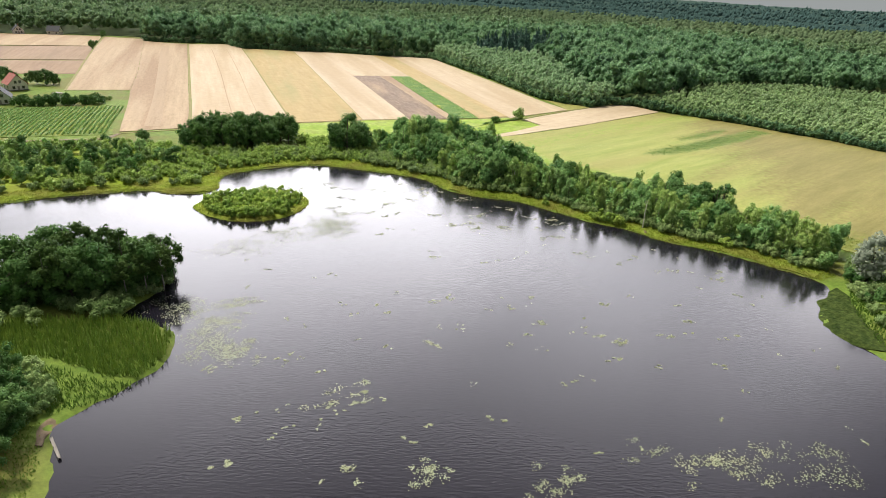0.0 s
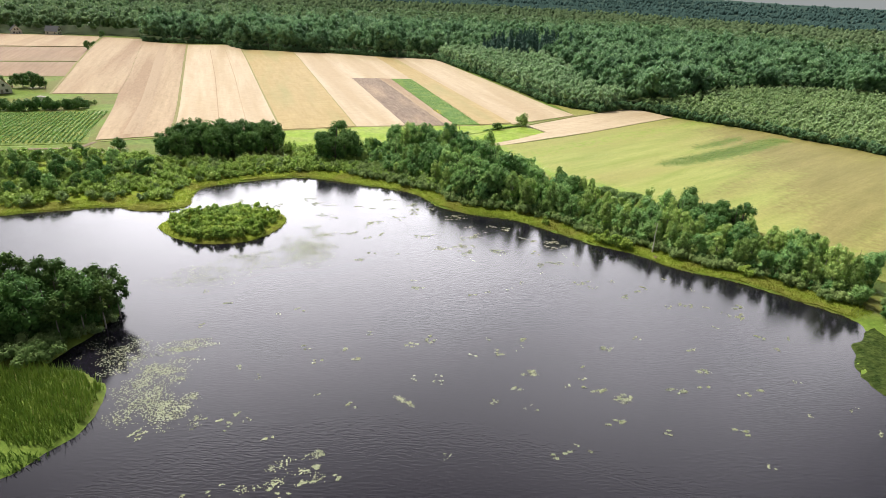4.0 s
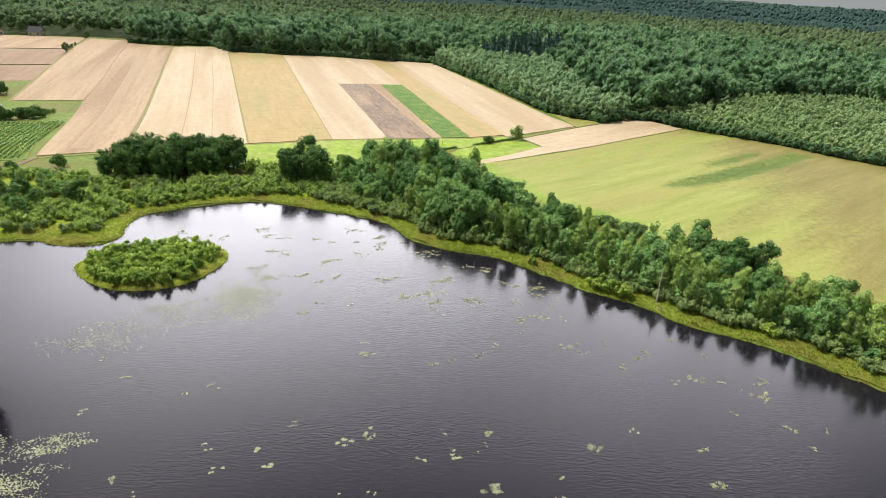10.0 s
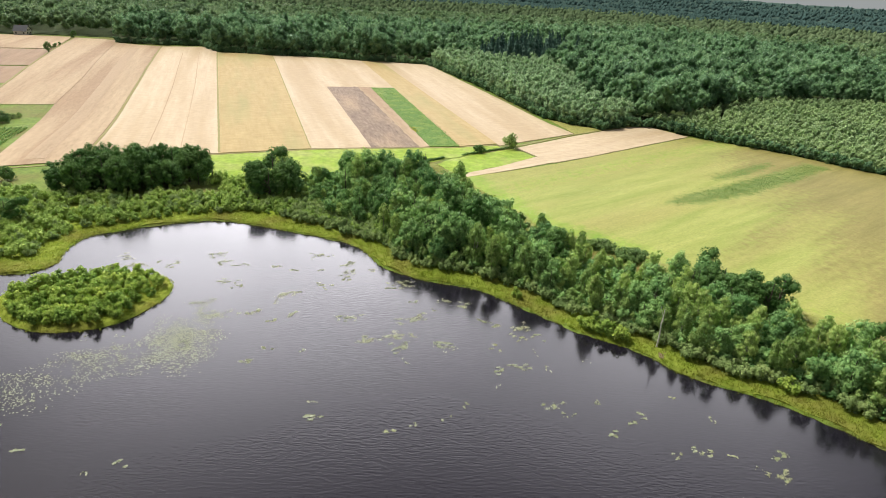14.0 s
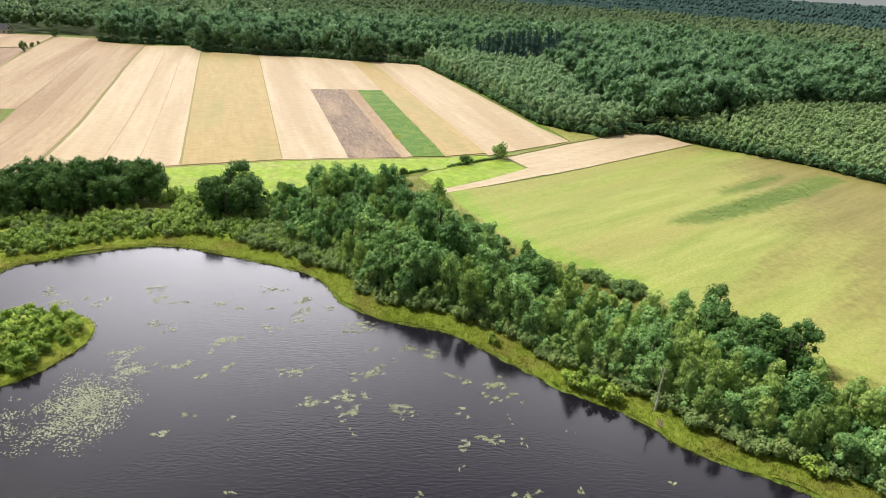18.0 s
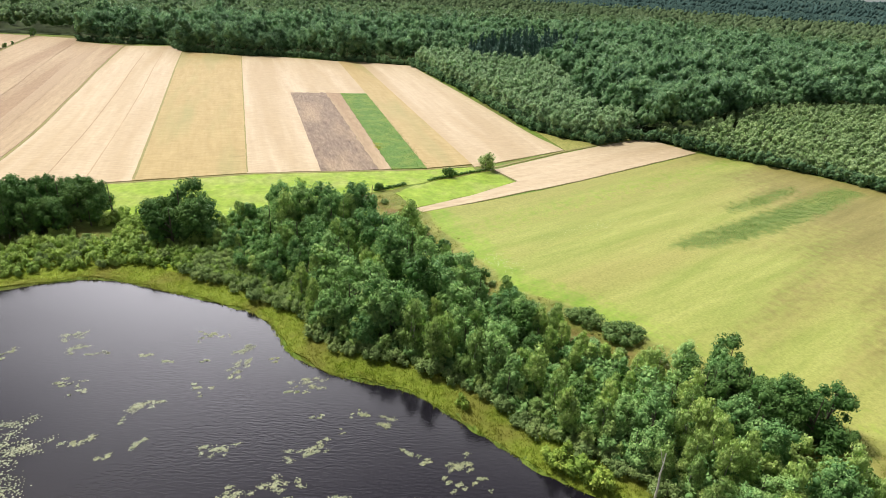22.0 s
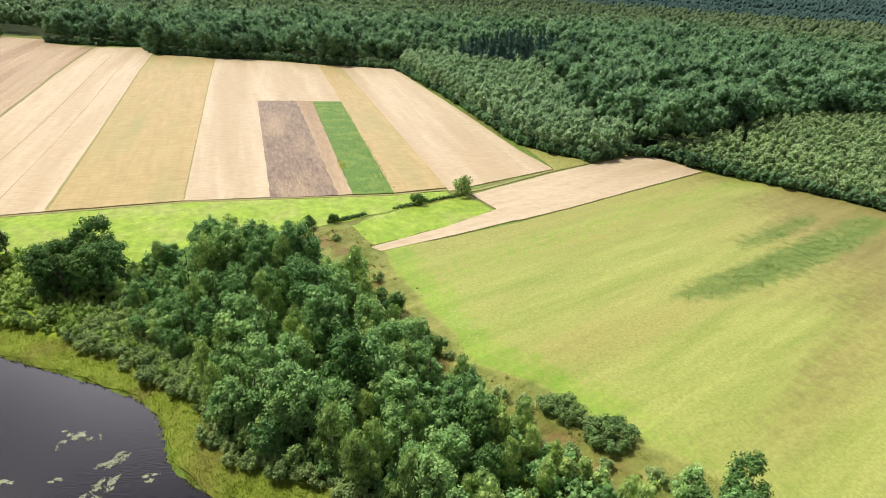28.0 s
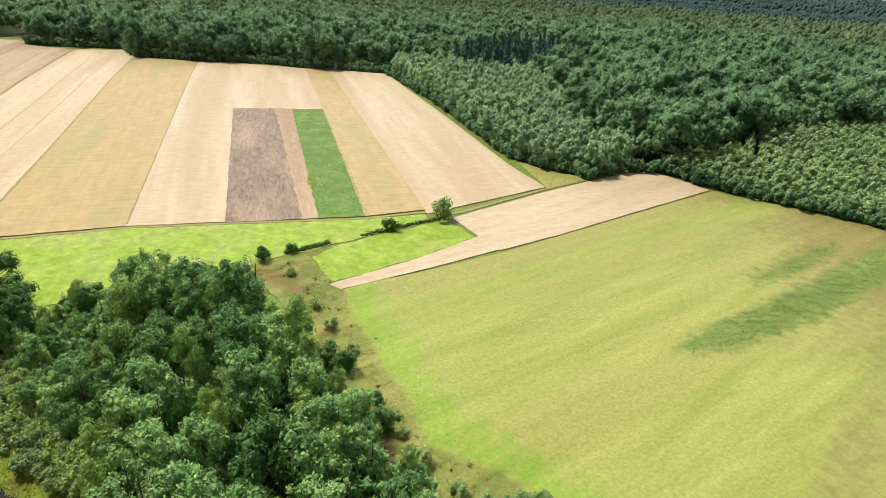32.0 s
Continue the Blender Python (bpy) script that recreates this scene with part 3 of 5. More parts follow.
area("field_far_dark", [(-160, 419), (-110, 419), (-72, 419)], [(-170, 467), (-120, 468), (-74.5, 470)], M["brown"], 0.2, label="dark brown stubble field beside farm gardens")
# grass
area("pasture", [(10, 247), (34, 238), (45, 234), (78, 232), (92, 240.8), (97, 244), (105, 246.2), (112, 249), (121, 252), (138, 259.5)], [(10, 262), (32, 263.6), (50, 265), (67, 265.8), (88, 264.8), (110, 263.3), (122, 262.6), (138, 263.5)], M["pasture"], 0.10, 90, 20, label="bright green grazed pasture below the grain fields", category="pasture", ragged=0.4)
area("pasture_small", [(106, 243), (113, 248.3), (121, 251.5), (142, 258.5)], [(109.3, 230.9), (116, 233.3), (129, 238.3), (147.3, 247.2)], M["pasture"], 0.10, 80, 30, label="small bright green pasture beside a grain strip", category="pasture", ragged=0.5)
MEADOW_EDGE = curve_through([(105.5, 245), (110.5, 229), (111, 218), (113.4, 205), (115, 190), (116.5, 181), (123.5, 174), (131.5, 160), (138.5, 150), (148.5, 130), (158, 114), (167, 95), (172, 40)], 8, closed=False)
CLOVER_STRIP = np.array([(165, 192.5), (172, 197.5), (195, 204.5), (225, 214), (258, 225), (263, 218), (234, 206), (205, 196.5), (176, 190.5)], float)
CLOVER_PATCH = np.array([(200, 211.5), (205, 216.5), (222, 222.5), (242, 228.5), (240, 224), (216, 214.5)], float)
BROWN_SPOTS = [(98, 236, 4.5), (102, 230, 3.0), (121, 160.5, 3.6), (125, 154, 3.0), (111, 183, 1.8), (149, 119, 3.0), (106, 213, 1.6)]


def meadow_zones(x, y):
    """Rough grass and brown weeds beside the trees, a lush green rim, clover streaks, drier grass eastward."""
    d = signed_distance(x, y, np.concatenate([MEADOW_EDGE, [(60, 40), (60, 246)]])) + 0.8 * waves(x, y, 6.0, 2) + 0.4 * waves(x, y, 2.2, 5)
    clover = np.minimum(signed_distance(x, y, CLOVER_STRIP), signed_distance(x, y, CLOVER_PATCH))
    brown = np.max([1.0 - 0.55 * np.hypot(x - a, y - b) / r + 0.25 * waves(x, y, 2.0, a) for a, b, r in BROWN_SPOTS], axis=0)
    lush = (1 - smooth(d, 2, 15)) * smooth(d, -1.5, 1.5) * (0.34 + 0.34 * smooth(y, 150, 172))
    lush = np.maximum(lush, 0.42 * np.exp(-((y - 236 - 0.345 * (x - 152)) / 9 + 1.2) ** 2) * (x > 112))
    dry = 0.95 * smooth(x * 0.95 - y * 0.55, 45, 135) + 0.30 * waves(x * 0.25 + y * 0.08, y - 0.34 * x, 7.0, 3)
    return dict(rough=1 - smooth(d, -1.2, 2.0), lush=lush, brown=np.clip(brown, 0, 1) * 0.9, clover=0.8 * (1 - smooth(clover, -3, 3.5)) + 0.2 * waves(x * 0.4, (y - 0.34 * x) * 2, 1.6, 9), dry=np.clip(dry, 0, 1))


area("meadow", [(88, 243), (98, 227), (104, 205), (105, 190), (107, 176), (113, 165), (121, 153), (130, 141), (137, 130), (147, 112), (157, 94), (168, 40)],
     [(105.5, 244.5), (109.5, 231), (112, 227.5), (152, 238.3), (195, 253.3), (235, 267), (250, 252), (262, 236), (272, 218), (281, 200), (288, 170), (292, 140), (292, 100), (285, 40)], M["meadow"], 0.12, 210, 110, 0.02, label="wide yellow-green mown meadow", category="meadow", zones=meadow_zones)
area("grass_corner", [(181.3, 277.3), (182.2, 306)], [(199.5, 284), (200, 285)], M["dry_grass"], 0.15, 16, 12, label="grassy corner between grain and birch wood", category="grass")
area("garden_grass", [(-110, 325), (-66, 325), (-42, 325)], [(-112, 367), (-66, 367), (-40, 366.5)], M["ground"], 0.08, 30, 16, label="green garden grass round the farmhouses", category="grass")
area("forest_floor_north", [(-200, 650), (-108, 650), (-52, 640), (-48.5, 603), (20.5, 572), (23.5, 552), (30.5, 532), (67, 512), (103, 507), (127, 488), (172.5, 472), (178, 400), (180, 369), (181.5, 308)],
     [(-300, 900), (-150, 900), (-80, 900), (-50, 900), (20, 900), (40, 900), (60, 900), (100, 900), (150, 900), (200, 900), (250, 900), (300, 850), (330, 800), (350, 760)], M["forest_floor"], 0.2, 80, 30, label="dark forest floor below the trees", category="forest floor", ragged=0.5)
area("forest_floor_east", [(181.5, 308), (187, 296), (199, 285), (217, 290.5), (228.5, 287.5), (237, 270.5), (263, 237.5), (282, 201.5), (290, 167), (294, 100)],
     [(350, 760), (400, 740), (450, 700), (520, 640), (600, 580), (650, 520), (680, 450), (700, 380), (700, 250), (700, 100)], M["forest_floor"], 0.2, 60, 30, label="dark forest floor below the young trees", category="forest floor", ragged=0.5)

area("bay_grass", [(-92, 187), (-56, 190), (-29, 193), (-12, 188), (-5, 187.5), (-3, 192), (0, 203), (12, 209), (25, 211.5), (36, 210.5), (49, 203)], [(-92, 232), (-60, 236), (-34, 238), (-20, 233), (-12, 228), (0, 226), (10, 226), (22, 227), (34, 224), (44, 219), (56, 208)], M["lush"], 0.06, 90, 30, label="lush bright grass between the willow scrub", category="grass", ragged=0.6)

# ---- plants: shapes ----
RNG = np.random.default_rng(7)
_p = (1 + 5 ** 0.5) / 2
ICO_V = np.array([(-1, _p, 0), (1, _p, 0), (-1, -_p, 0), (1, -_p, 0), (0, -1, _p), (0, 1, _p), (0, -1, -_p), (0, 1, -_p), (_p, 0, -1), (_p, 0, 1), (-_p, 0, -1), (-_p, 0, 1)]) / math.hypot(1, _p)
ICO_F = np.array([(0, 11, 5), (0, 5, 1), (0, 1, 7), (0, 7, 10), (0, 10, 11), (1, 5, 9), (5, 11, 4), (11, 10, 2), (10, 7, 6), (7, 1, 8), (3, 9, 4), (3, 4, 2), (3, 2, 6), (3, 6, 8), (3, 8, 9), (4, 9, 5), (2, 4, 11), (6, 2, 10), (8, 6, 7), (9, 8, 1)])

OCT_V = np.array([(1, 0, 0), (0, 1, 0), (-1, 0, 0), (0, -1, 0), (0, 0, 1), (0, 0, -1)], float)
OCT_F = np.array([(0, 1, 4), (1, 2, 4), (2, 3, 4), (3, 0, 4), (1, 0, 5), (2, 1, 5), (3, 2, 5), (0, 3, 5)])


def unit(v):
    return v / (np.linalg.norm(v, axis=-1, keepdims=True) + 1e-9)


def foliage(rng, centres, radii, per, size, droop=0.0, hull=0.62, flat=1.0, narrow=0.55, core=None):
    """Leaf sprays lapped over a heap of domed boughs, hanging outward and down: verts, triangles and a tint for each
    bough, set darker on its core.
    """
    k = len(centres)
    centres, radii = np.asarray(centres, float), np.asarray(radii, float)
    bough = np.repeat(np.arange(k), per)
    d = unit(rng.normal(size=(k * per, 3)) + (0, 0, 0.55))
    tall = np.repeat(rng.uniform(0.95, 1.35, k), per)[:, None] * (0, 0, 1) + (1, 1, 0)
    pos = centres[bough] + d * radii[bough, None] * rng.uniform(0.80, 1.14, (k * per, 1)) * tall * (1, 1, flat)
    nrm = unit(d + (0, 0, 0.2) + 0.24 * rng.normal(size=d.shape))
    u = unit(np.cross(nrm, rng.normal(size=d.shape)))
    hang = 0.35 + 0.6 * droop
    u = unit(u * (1 - hang) + np.array((0, 0, -1.0)) * hang)
    v = unit(np.cross(nrm, u))
    s = size * rng.uniform(0.55, 1.35, (k * per, 1))
    quad = np.stack([pos - u * s * 0.8, pos + v * s * narrow - nrm * s * 0.15, pos + u * s * 1.15 - nrm * s * 0.1, pos - v * s * narrow - nrm * s * 0.15], 1).reshape(-1, 3)
    i = np.arange(k * per)[:, None] * 4
    tris = np.concatenate([i + (0, 1, 2), i + (0, 2, 3)])
    tone = rng.uniform(0, 1, k)
    tint = np.repeat(tone[bough] * 0.6 + rng.uniform(0, 0.4, k * per), 4)
    cv, cf = core or (ICO_V, ICO_F)
    m = len(cv)
    hv = (centres[:, None] + cv[None] * radii[:, None, None] * hull * rng.uniform(0.8, 1.1, (k, m, 1)) * (1, 1, flat)).reshape(-1, 3)
    hf = (np.arange(k)[:, None, None] * m + cf[None]).reshape(-1, 3) + len(quad)
    # shade in the gaps between boughs is coloured in: cores get a low tint
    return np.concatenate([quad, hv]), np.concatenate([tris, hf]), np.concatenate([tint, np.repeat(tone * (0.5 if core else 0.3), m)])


def boughs(rng, count, rx, rz, cz, r_lo, r_hi, fill=0.35, taper=0.0):
    """Bough centres spread through an uneven crown."""
    d = unit(rng.normal(size=(count, 3)))
    f = rng.uniform(fill, 1, (count, 1)) ** 0.5
    lean = rng.normal(size=2) * 0.06 * rx
    c = d * f * (rx, rx, rz) * rng.uniform(0.85, 1.12, (count, 1))
    c[:, :2] *= (1 - taper * (c[:, 2:] / rz * 0.5 + 0.5))
    c[:, :2] += lean * (c[:, 2:] + rz)
    c[:, 2] += cz
    return c, rng.uniform(r_lo, r_hi, count) * (1 - 0.25 * taper * (c[:, 2] - cz) / rz)


def tube(path, radii, sides=6):
    """A tapered round limb along a bent path."""
    path, radii = np.asarray(path, float), np.asarray(radii, float)
    t = unit(np.gradient(path, axis=0))
    u = unit(np.cross(t, (0.31, 0.95, 0.02)))
    v = np.cross(t, u)
    a = np.linspace(0, 2 * math.pi, sides, endpoint=False)
    ring = path[:, None] + radii[:, None, None] * (np.cos(a)[None, :, None] * u[:, None] + np.sin(a)[None, :, None] * v[:, None])
    k = len(path)
    f = []
    for i in range(k - 1):
        for j in range(sides):
            p, q = i * sides + j, i * sides + (j + 1) % sides
            f += [(p, q, q + sides), (p, q + sides, p + sides)]
    return ring.reshape(-1, 3), np.array(f)


def join(pieces):
    vs, fs, o = [], [], 0
    for v, f in pieces:
        vs.append(v)
        fs.append(f + o)
        o += len(v)
    return np.concatenate(vs), np.concatenate(fs)


def trunk_mesh(name, rng, top, radius, targets, mat, sides=6):
    """Trunk from below ground to near the top, with limbs that reach into the boughs."""
    z = np.linspace(-0.4, top, 6)
    bend = np.cumsum(rng.normal(size=(6, 2)) * 0.035 * top / 6, 0)
    bend -= bend[0]
    path = np.column_stack([bend, z])
    pieces = [tube(path, np.linspace(radius * 1.25, radius * 0.25, 6), sides)]
    for c in targets:
        start_z = max(0.25 * top, min(0.8 * top, c[2] - 0.6 * math.hypot(c[0], c[1])))
        s = np.array([np.interp(start_z, z, path[:, 0]), np.interp(start_z, z, path[:, 1]), start_z])
        mid = (s + c) / 2 + (0, 0, 0.12 * np.linalg.norm(c - s))
        pieces.append(tube([s, mid, c], [radius * 0.45, radius * 0.3, radius * 0.12], 5))
    v, f = join(pieces)
    return fast_mesh(name, v, f, mat, shade=True)


def tree_kind(name, label, category, count, leaf_mat, bark, seed, top, rx, rz, cz, lobes, r, per, size, droop=0.0, radius=0.14, taper=0.0, fill=0.35, flat=1.0):
    """A few different trees of one kind, each an empty with a trunk and a crown; kept as patterns to copy."""
    made = []
    for i in range(count):
        rng = np.random.default_rng(seed * 100 + i)
        g = rng.uniform(0.88, 1.12)
        c, rad = boughs(rng, lobes, rx * g, rz * rng.uniform(0.9, 1.1), cz, *r, fill=fill, taper=taper)
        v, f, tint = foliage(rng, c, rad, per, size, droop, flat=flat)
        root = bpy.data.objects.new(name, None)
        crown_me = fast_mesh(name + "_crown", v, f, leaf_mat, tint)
        pick = rng.choice(len(c), 6, replace=False)
        trunk_me = trunk_mesh(name + "_trunk", rng, top * 0.86, radius, c[pick], bark)
        made.append((root, trunk_me, crown_me))
    return dict(name=name, label=label, category=category, made=made)


def plant(kind, x, y, rng, scale=1.0, group="", sink=0.05, label=""):
    """Stands one tree of that kind on the ground."""
    root, trunk_me, crown_me = kind["made"][rng.integers(len(kind["made"]))]
    ob = new(kind["name"])
    s = scale * rng.uniform(0.9, 1.1)
    ob.matrix_world = Matrix.LocRotScale((x, y, ground_z(x, y) - sink), Euler((0, 0, rng.uniform(0, 6.28))), (s, s, s * rng.uniform(0.92, 1.1)))
    tagged(ob, label or kind["label"], kind["category"], group)
    if trunk_me:
        part("trunk", trunk_me, ob)
    part("crown", crown_me, ob)
    return ob


def scatter(ring, spacing, rng, limit=100000, keep=None):
    """Random points in a ring of the plan, no two nearer than spacing."""
    ring = np.array(ring, float)
    lo, hi = ring.min(0), ring.max(0)
    tries = int(8 * (hi[0] - lo[0]) * (hi[1] - lo[1]) / spacing ** 2) + 50
    p = rng.uniform(lo, hi, (tries, 2))
    p = p[signed_distance(p[:, 0], p[:, 1], ring) < 0]
    cells, out = {}, []
    for x, y in p:
        i, j = int(x // spacing), int(y // spacing)
        if any((x - a) ** 2 + (y - b) ** 2 < spacing ** 2 for di in (-1, 0, 1) for dj in (-1, 0, 1) for a, b in cells.get((i + di, j + dj), ())):
            continue
        cells.setdefault((i, j), []).append((x, y))
        out.append((x, y))
        if len(out) >= limit:
            break
    return np.array(out)


def shore_gap(p):
    return np.maximum(signed_distance(p[:, 0], p[:, 1], LAKE), -signed_distance(p[:, 0], p[:, 1], ISLE))


BIRCH = tree_kind("birch_tree", "light green birch with drooping crown and pale trunk", "tree", 6, M["birch_leaf"], M["birch_bark"], 1, 10.5, 2.1, 4.7, 5.7, 30, (0.7, 1.15), 72, 0.23, 0.5, 0.12, 0.3)
ALDER = tree_kind("alder_tree", "broad blue-green alder with dense rounded boughs", "tree", 6, M["alder_leaf"], M["bark"], 2, 10.5, 3.1, 4.5, 5.6, 36, (0.85, 1.45), 78, 0.25, 0.1, 0.17, 0.2)
OAK = tree_kind("oak_tree", "dark green spreading oak with a full crown", "tree", 4, M["oak_leaf"], M["bark"], 3, 11, 3.7, 4.4, 5.6, 38, (0.9, 1.5), 72, 0.26, 0.0, 0.24, 0.1)
GROVE = tree_kind("grove_tree", "tall dark green tree with a narrow dense crown", "tree", 4, M["oak_leaf"], M["bark"], 13, 10, 2.5, 4.3, 5.0, 34, (0.8, 1.3), 66, 0.24, 0.1, 0.15, 0.1)
PINE = tree_kind("pine_tree", "dark pine with a bare trunk and flat crown", "tree", 4, M["pine_leaf"], M["birch_bark"], 4, 11.5, 3.2, 2.6, 8.2, 22, (0.85, 1.35), 44, 0.30, 0.0, 0.17, 0.2, flat=0.75)
SILVER = tree_kind("silver_willow_tree", "tall silver-leaved willow at the lake shore", "tree", 1, M["silver_leaf"], M["bark"], 5, 12, 4.2, 5, 6.5, 40, (1.0, 1.6), 50, 0.32, 0.2, 0.25, 0.25)
WILLOW = tree_kind("willow_shrub", "low grey-green willow shrub", "shrub", 5, M["willow_leaf"], M["bark"], 6, 2.6, 1.7, 1.1, 1.3, 14, (0.45, 0.8), 58, 0.18, 0.0, 0.05, 0.2)
BUSH = tree_kind("dark_bush", "dense dark green round bush", "shrub", 3, M["oak_leaf"], M["bark"], 8, 3, 1.9, 1.3, 1.6, 16, (0.6, 0.95), 64, 0.2, 0.0, 0.07, 0.2)
ROUND_BUSH = tree_kind("round_bush", "broad rounded dark green bush in rough grass", "shrub", 2, M["bush_leaf"], M["bark"], 12, 2.4, 3.2, 0.75, 0.9, 52, (0.45, 0.75), 64, 0.17, 0.0, 0.08, 0.2)
ISLAND_BUSH = tree_kind("island_shrub", "fresh green leafy shrub crowding the small island", "shrub", 4, M["island_leaf"], M["bark"], 10, 2.6, 1.6, 1.2, 1.3, 13, (0.45, 0.8), 40, 0.24, 0.0, 0.05, 0.2)
TALL_WILLOW = tree_kind("young_alder", "young green alder below taller trees", "tree", 4, M["birch_leaf"], M["bark"], 9, 6, 1.7, 2.2, 3.2, 18, (0.55, 0.95), 60, 0.2, 0.1, 0.08, 0.4)

# ---- trees round the lake ----
rng = np.random.default_rng(11)
SHORE_LINE = curve_through(NORTH_SHORE[-2:] + EAST_SHORE[:12], 4, closed=False)
_d = unit(np.gradient(SHORE_LINE, axis=0))
INLAND = np.column_stack([-_d[:, 1], _d[:, 0]])
BELT = np.concatenate([[(56, 222), (58, 212), (65, 201), (72, 191)], (SHORE_LINE + INLAND * 7.0)[9:], [(152, 96), (148, 108), (140, 118), (133, 130), (131, 141), (125, 150), (119, 157), (116, 165), (111, 173), (108.5, 180), (106, 190), (102, 205), (97, 217),
                       (90, 228), (82, 234), (74, 234), (62, 234)]])
belt_west, belt_east = scatter(BELT, 3.7, rng), scatter(BELT, 3.3, rng)
for x, y in np.concatenate([belt_west[belt_west[:, 1] > 166], belt_east[belt_east[:, 1] <= 166]]):
    u = rng.uniform()
    west = y > 166
    if math.hypot(x - 124, y - 160) < 5.5:     # a grassy clearing
        continue
    low = 0.72 if math.hypot(x - 117, y - 152) < 9 else 1.0
    low *= 0.55 + 0.45 * float(smooth(-signed_distance(x, y, np.concatenate([MEADOW_EDGE, [(60, 40), (60, 246)]]))[0], 4, 15))     # lower towards the meadow
    kind = (ALDER if u < (0.66 if west else 0.3) else BIRCH if u < 0.90 else OAK if u < 0.93 else TALL_WILLOW)
    plant(kind, x, y, rng, rng.uniform(0.68, 1.1) * (1.0 if west else 0.88) * low, "trees of the shore belt")
p = scatter(BELT, 2.3, rng)
p = p[(shore_gap(p) < 10) | (np.abs(signed_distance(p[:, 0], p[:, 1], np.array(BELT, float))) < 1.6)]
q = SHORE_LINE[4:] + INLAND[4:] * rng.uniform(5.0, 7.5, (len(SHORE_LINE) - 4, 1))
q = np.concatenate([q, (q[1:] + q[:-1]) / 2 + rng.normal(size=(len(q) - 1, 2)) * 0.5])
for x, y in q:
    plant(WILLOW, x, y, rng, rng.uniform(0.65, 1.05), "willows in front of the belt")
for x, y in p[:170]:
    plant(TALL_WILLOW, x, y, rng, rng.uniform(0.45, 0.85), "young trees at the foot of the belt")
for x, y, k in [(44.5, 222, 0.95), (47.5, 219.5, 1.05), (51, 221.5, 1.15), (54.5, 223, 1.05), (49, 226, 1.12), (53, 227.5, 1.0), (45, 227, 0.9)]:
    plant(OAK, x, y, rng, k, "dark trees at the bay")
for x, y in scatter([(-11, 232), (0, 228), (14, 229), (27, 234), (32, 242), (22, 248), (-6, 245)], 2.9, rng):
    plant(GROVE if rng.uniform() < 0.75 else OAK, x, y, rng, rng.uniform(0.80, 1.05) + 0.12 * math.exp(-((x - 6) / 9) ** 2), "dark clump behind the bay")
for x, y in scatter([(129, 140), (134, 132), (140, 127), (144, 126), (145, 131), (140, 138), (134, 144)], 3.3, rng):
    plant(OAK, x, y, rng, rng.uniform(0.66, 0.86), "dark trees at the meadow's edge")
for x, y in scatter([(-41, 121.5), (-30, 118), (-17, 120), (-11, 125), (-14, 131.5), (-26, 135), (-38, 135), (-41, 130)], 3.6, rng):
    plant(PINE if rng.uniform() < 0.4 else OAK, x, y, rng, rng.uniform(0.8, 1.12), "trees of the wooded spit")
for x, y in scatter([(-42, 119), (-30, 117), (-18, 119.5), (-13, 125), (-14, 131), (-26, 136), (-40, 135)], 2.1, rng):
    plant(BUSH, x, y, rng, rng.uniform(0.6, 1.2), "undergrowth of the wooded spit")
for x, y, s in [(143, 81.5, 1.25), (149, 76, 1.05)]:
    plant(SILVER, x, y, rng, s)
for x, y in scatter([(-75, 62), (-36, 62), (-31, 76), (-33, 92), (-42, 98), (-75, 98)], 4.5, rng):
    plant(OAK if rng.uniform() < 0.5 else ALDER, x, y, rng, rng.uniform(0.55, 0.8), "trees on the near shore")
for x, y, s in [(-10.5, 125.5, 0.9), (-12.5, 122.0, 0.85), (-12.5, 129.5, 0.9), (-15.5, 120.0, 0.85), (-19, 118.5, 0.82)]:
    plant(PINE if s > 0.8 else OAK, x, y, rng, s, "trees of the wooded spit")
for x, y, s in [(-30, 83.5, 0.5), (-31.5, 88, 0.55), (-33, 79, 0.6), (-34.5, 84, 0.7), (-33, 74, 0.6), (-31, 78.5, 0.55), (-36, 79, 0.75), (-36, 88, 0.7), (-38, 72, 0.7), (-30.5, 80.5, 0.7), (-32, 76, 0.75), (-31.5, 71.5, 0.6)]:
    plant(OAK, x, y, rng, s, "trees on the near shore")
for x, y in scatter([(129, 139), (134, 131), (140, 126), (145, 125), (146, 131), (141, 138), (134, 144)], 2.4, rng):
    plant(BUSH, x, y, rng, rng.uniform(0.8, 1.4), "undergrowth at the meadow's edge")
for x, y in scatter([(50, 205), (58, 198), (68, 187), (75, 180), (80, 185), (75, 197), (65, 207), (55, 213)], 2.0, rng):
    plant(WILLOW, x, y, rng, rng.uniform(0.8, 1.2), "willows in front of the belt")
# scrub
for x, y in scatter([(-90, 192), (-44, 193), (-18, 193), (-8, 188), (-3, 191), (-2, 203), (10, 210), (24, 213), (40, 213), (56, 204), (66, 192), (72, 184), (76, 178), (76, 196), (60, 213), (40, 226), (10, 230), (-12, 232), (-40, 240), (-90, 236)], 3.6, rng, 130):
    plant(WILLOW, x, y, rng, rng.uniform(0.7, 1.15), "willow scrub round the bay")
for x, y in scatter([(-90, 205), (-50, 202), (-22, 206), (-14, 214), (-30, 226), (-90, 232)], 5.0, rng, 60):
    plant(TALL_WILLOW, x, y, rng, rng.uniform(0.7, 1.15), "young alders in the scrub")
for x, y in scatter([(-95, 203), (-52, 200), (-24, 204), (-12, 212), (-26, 230), (-95, 240)], 5.2, rng, 60):
    plant(ALDER if rng.uniform() < 0.6 else OAK, x, y, rng, rng.uniform(0.4, 0.68), "low trees in the scrub")
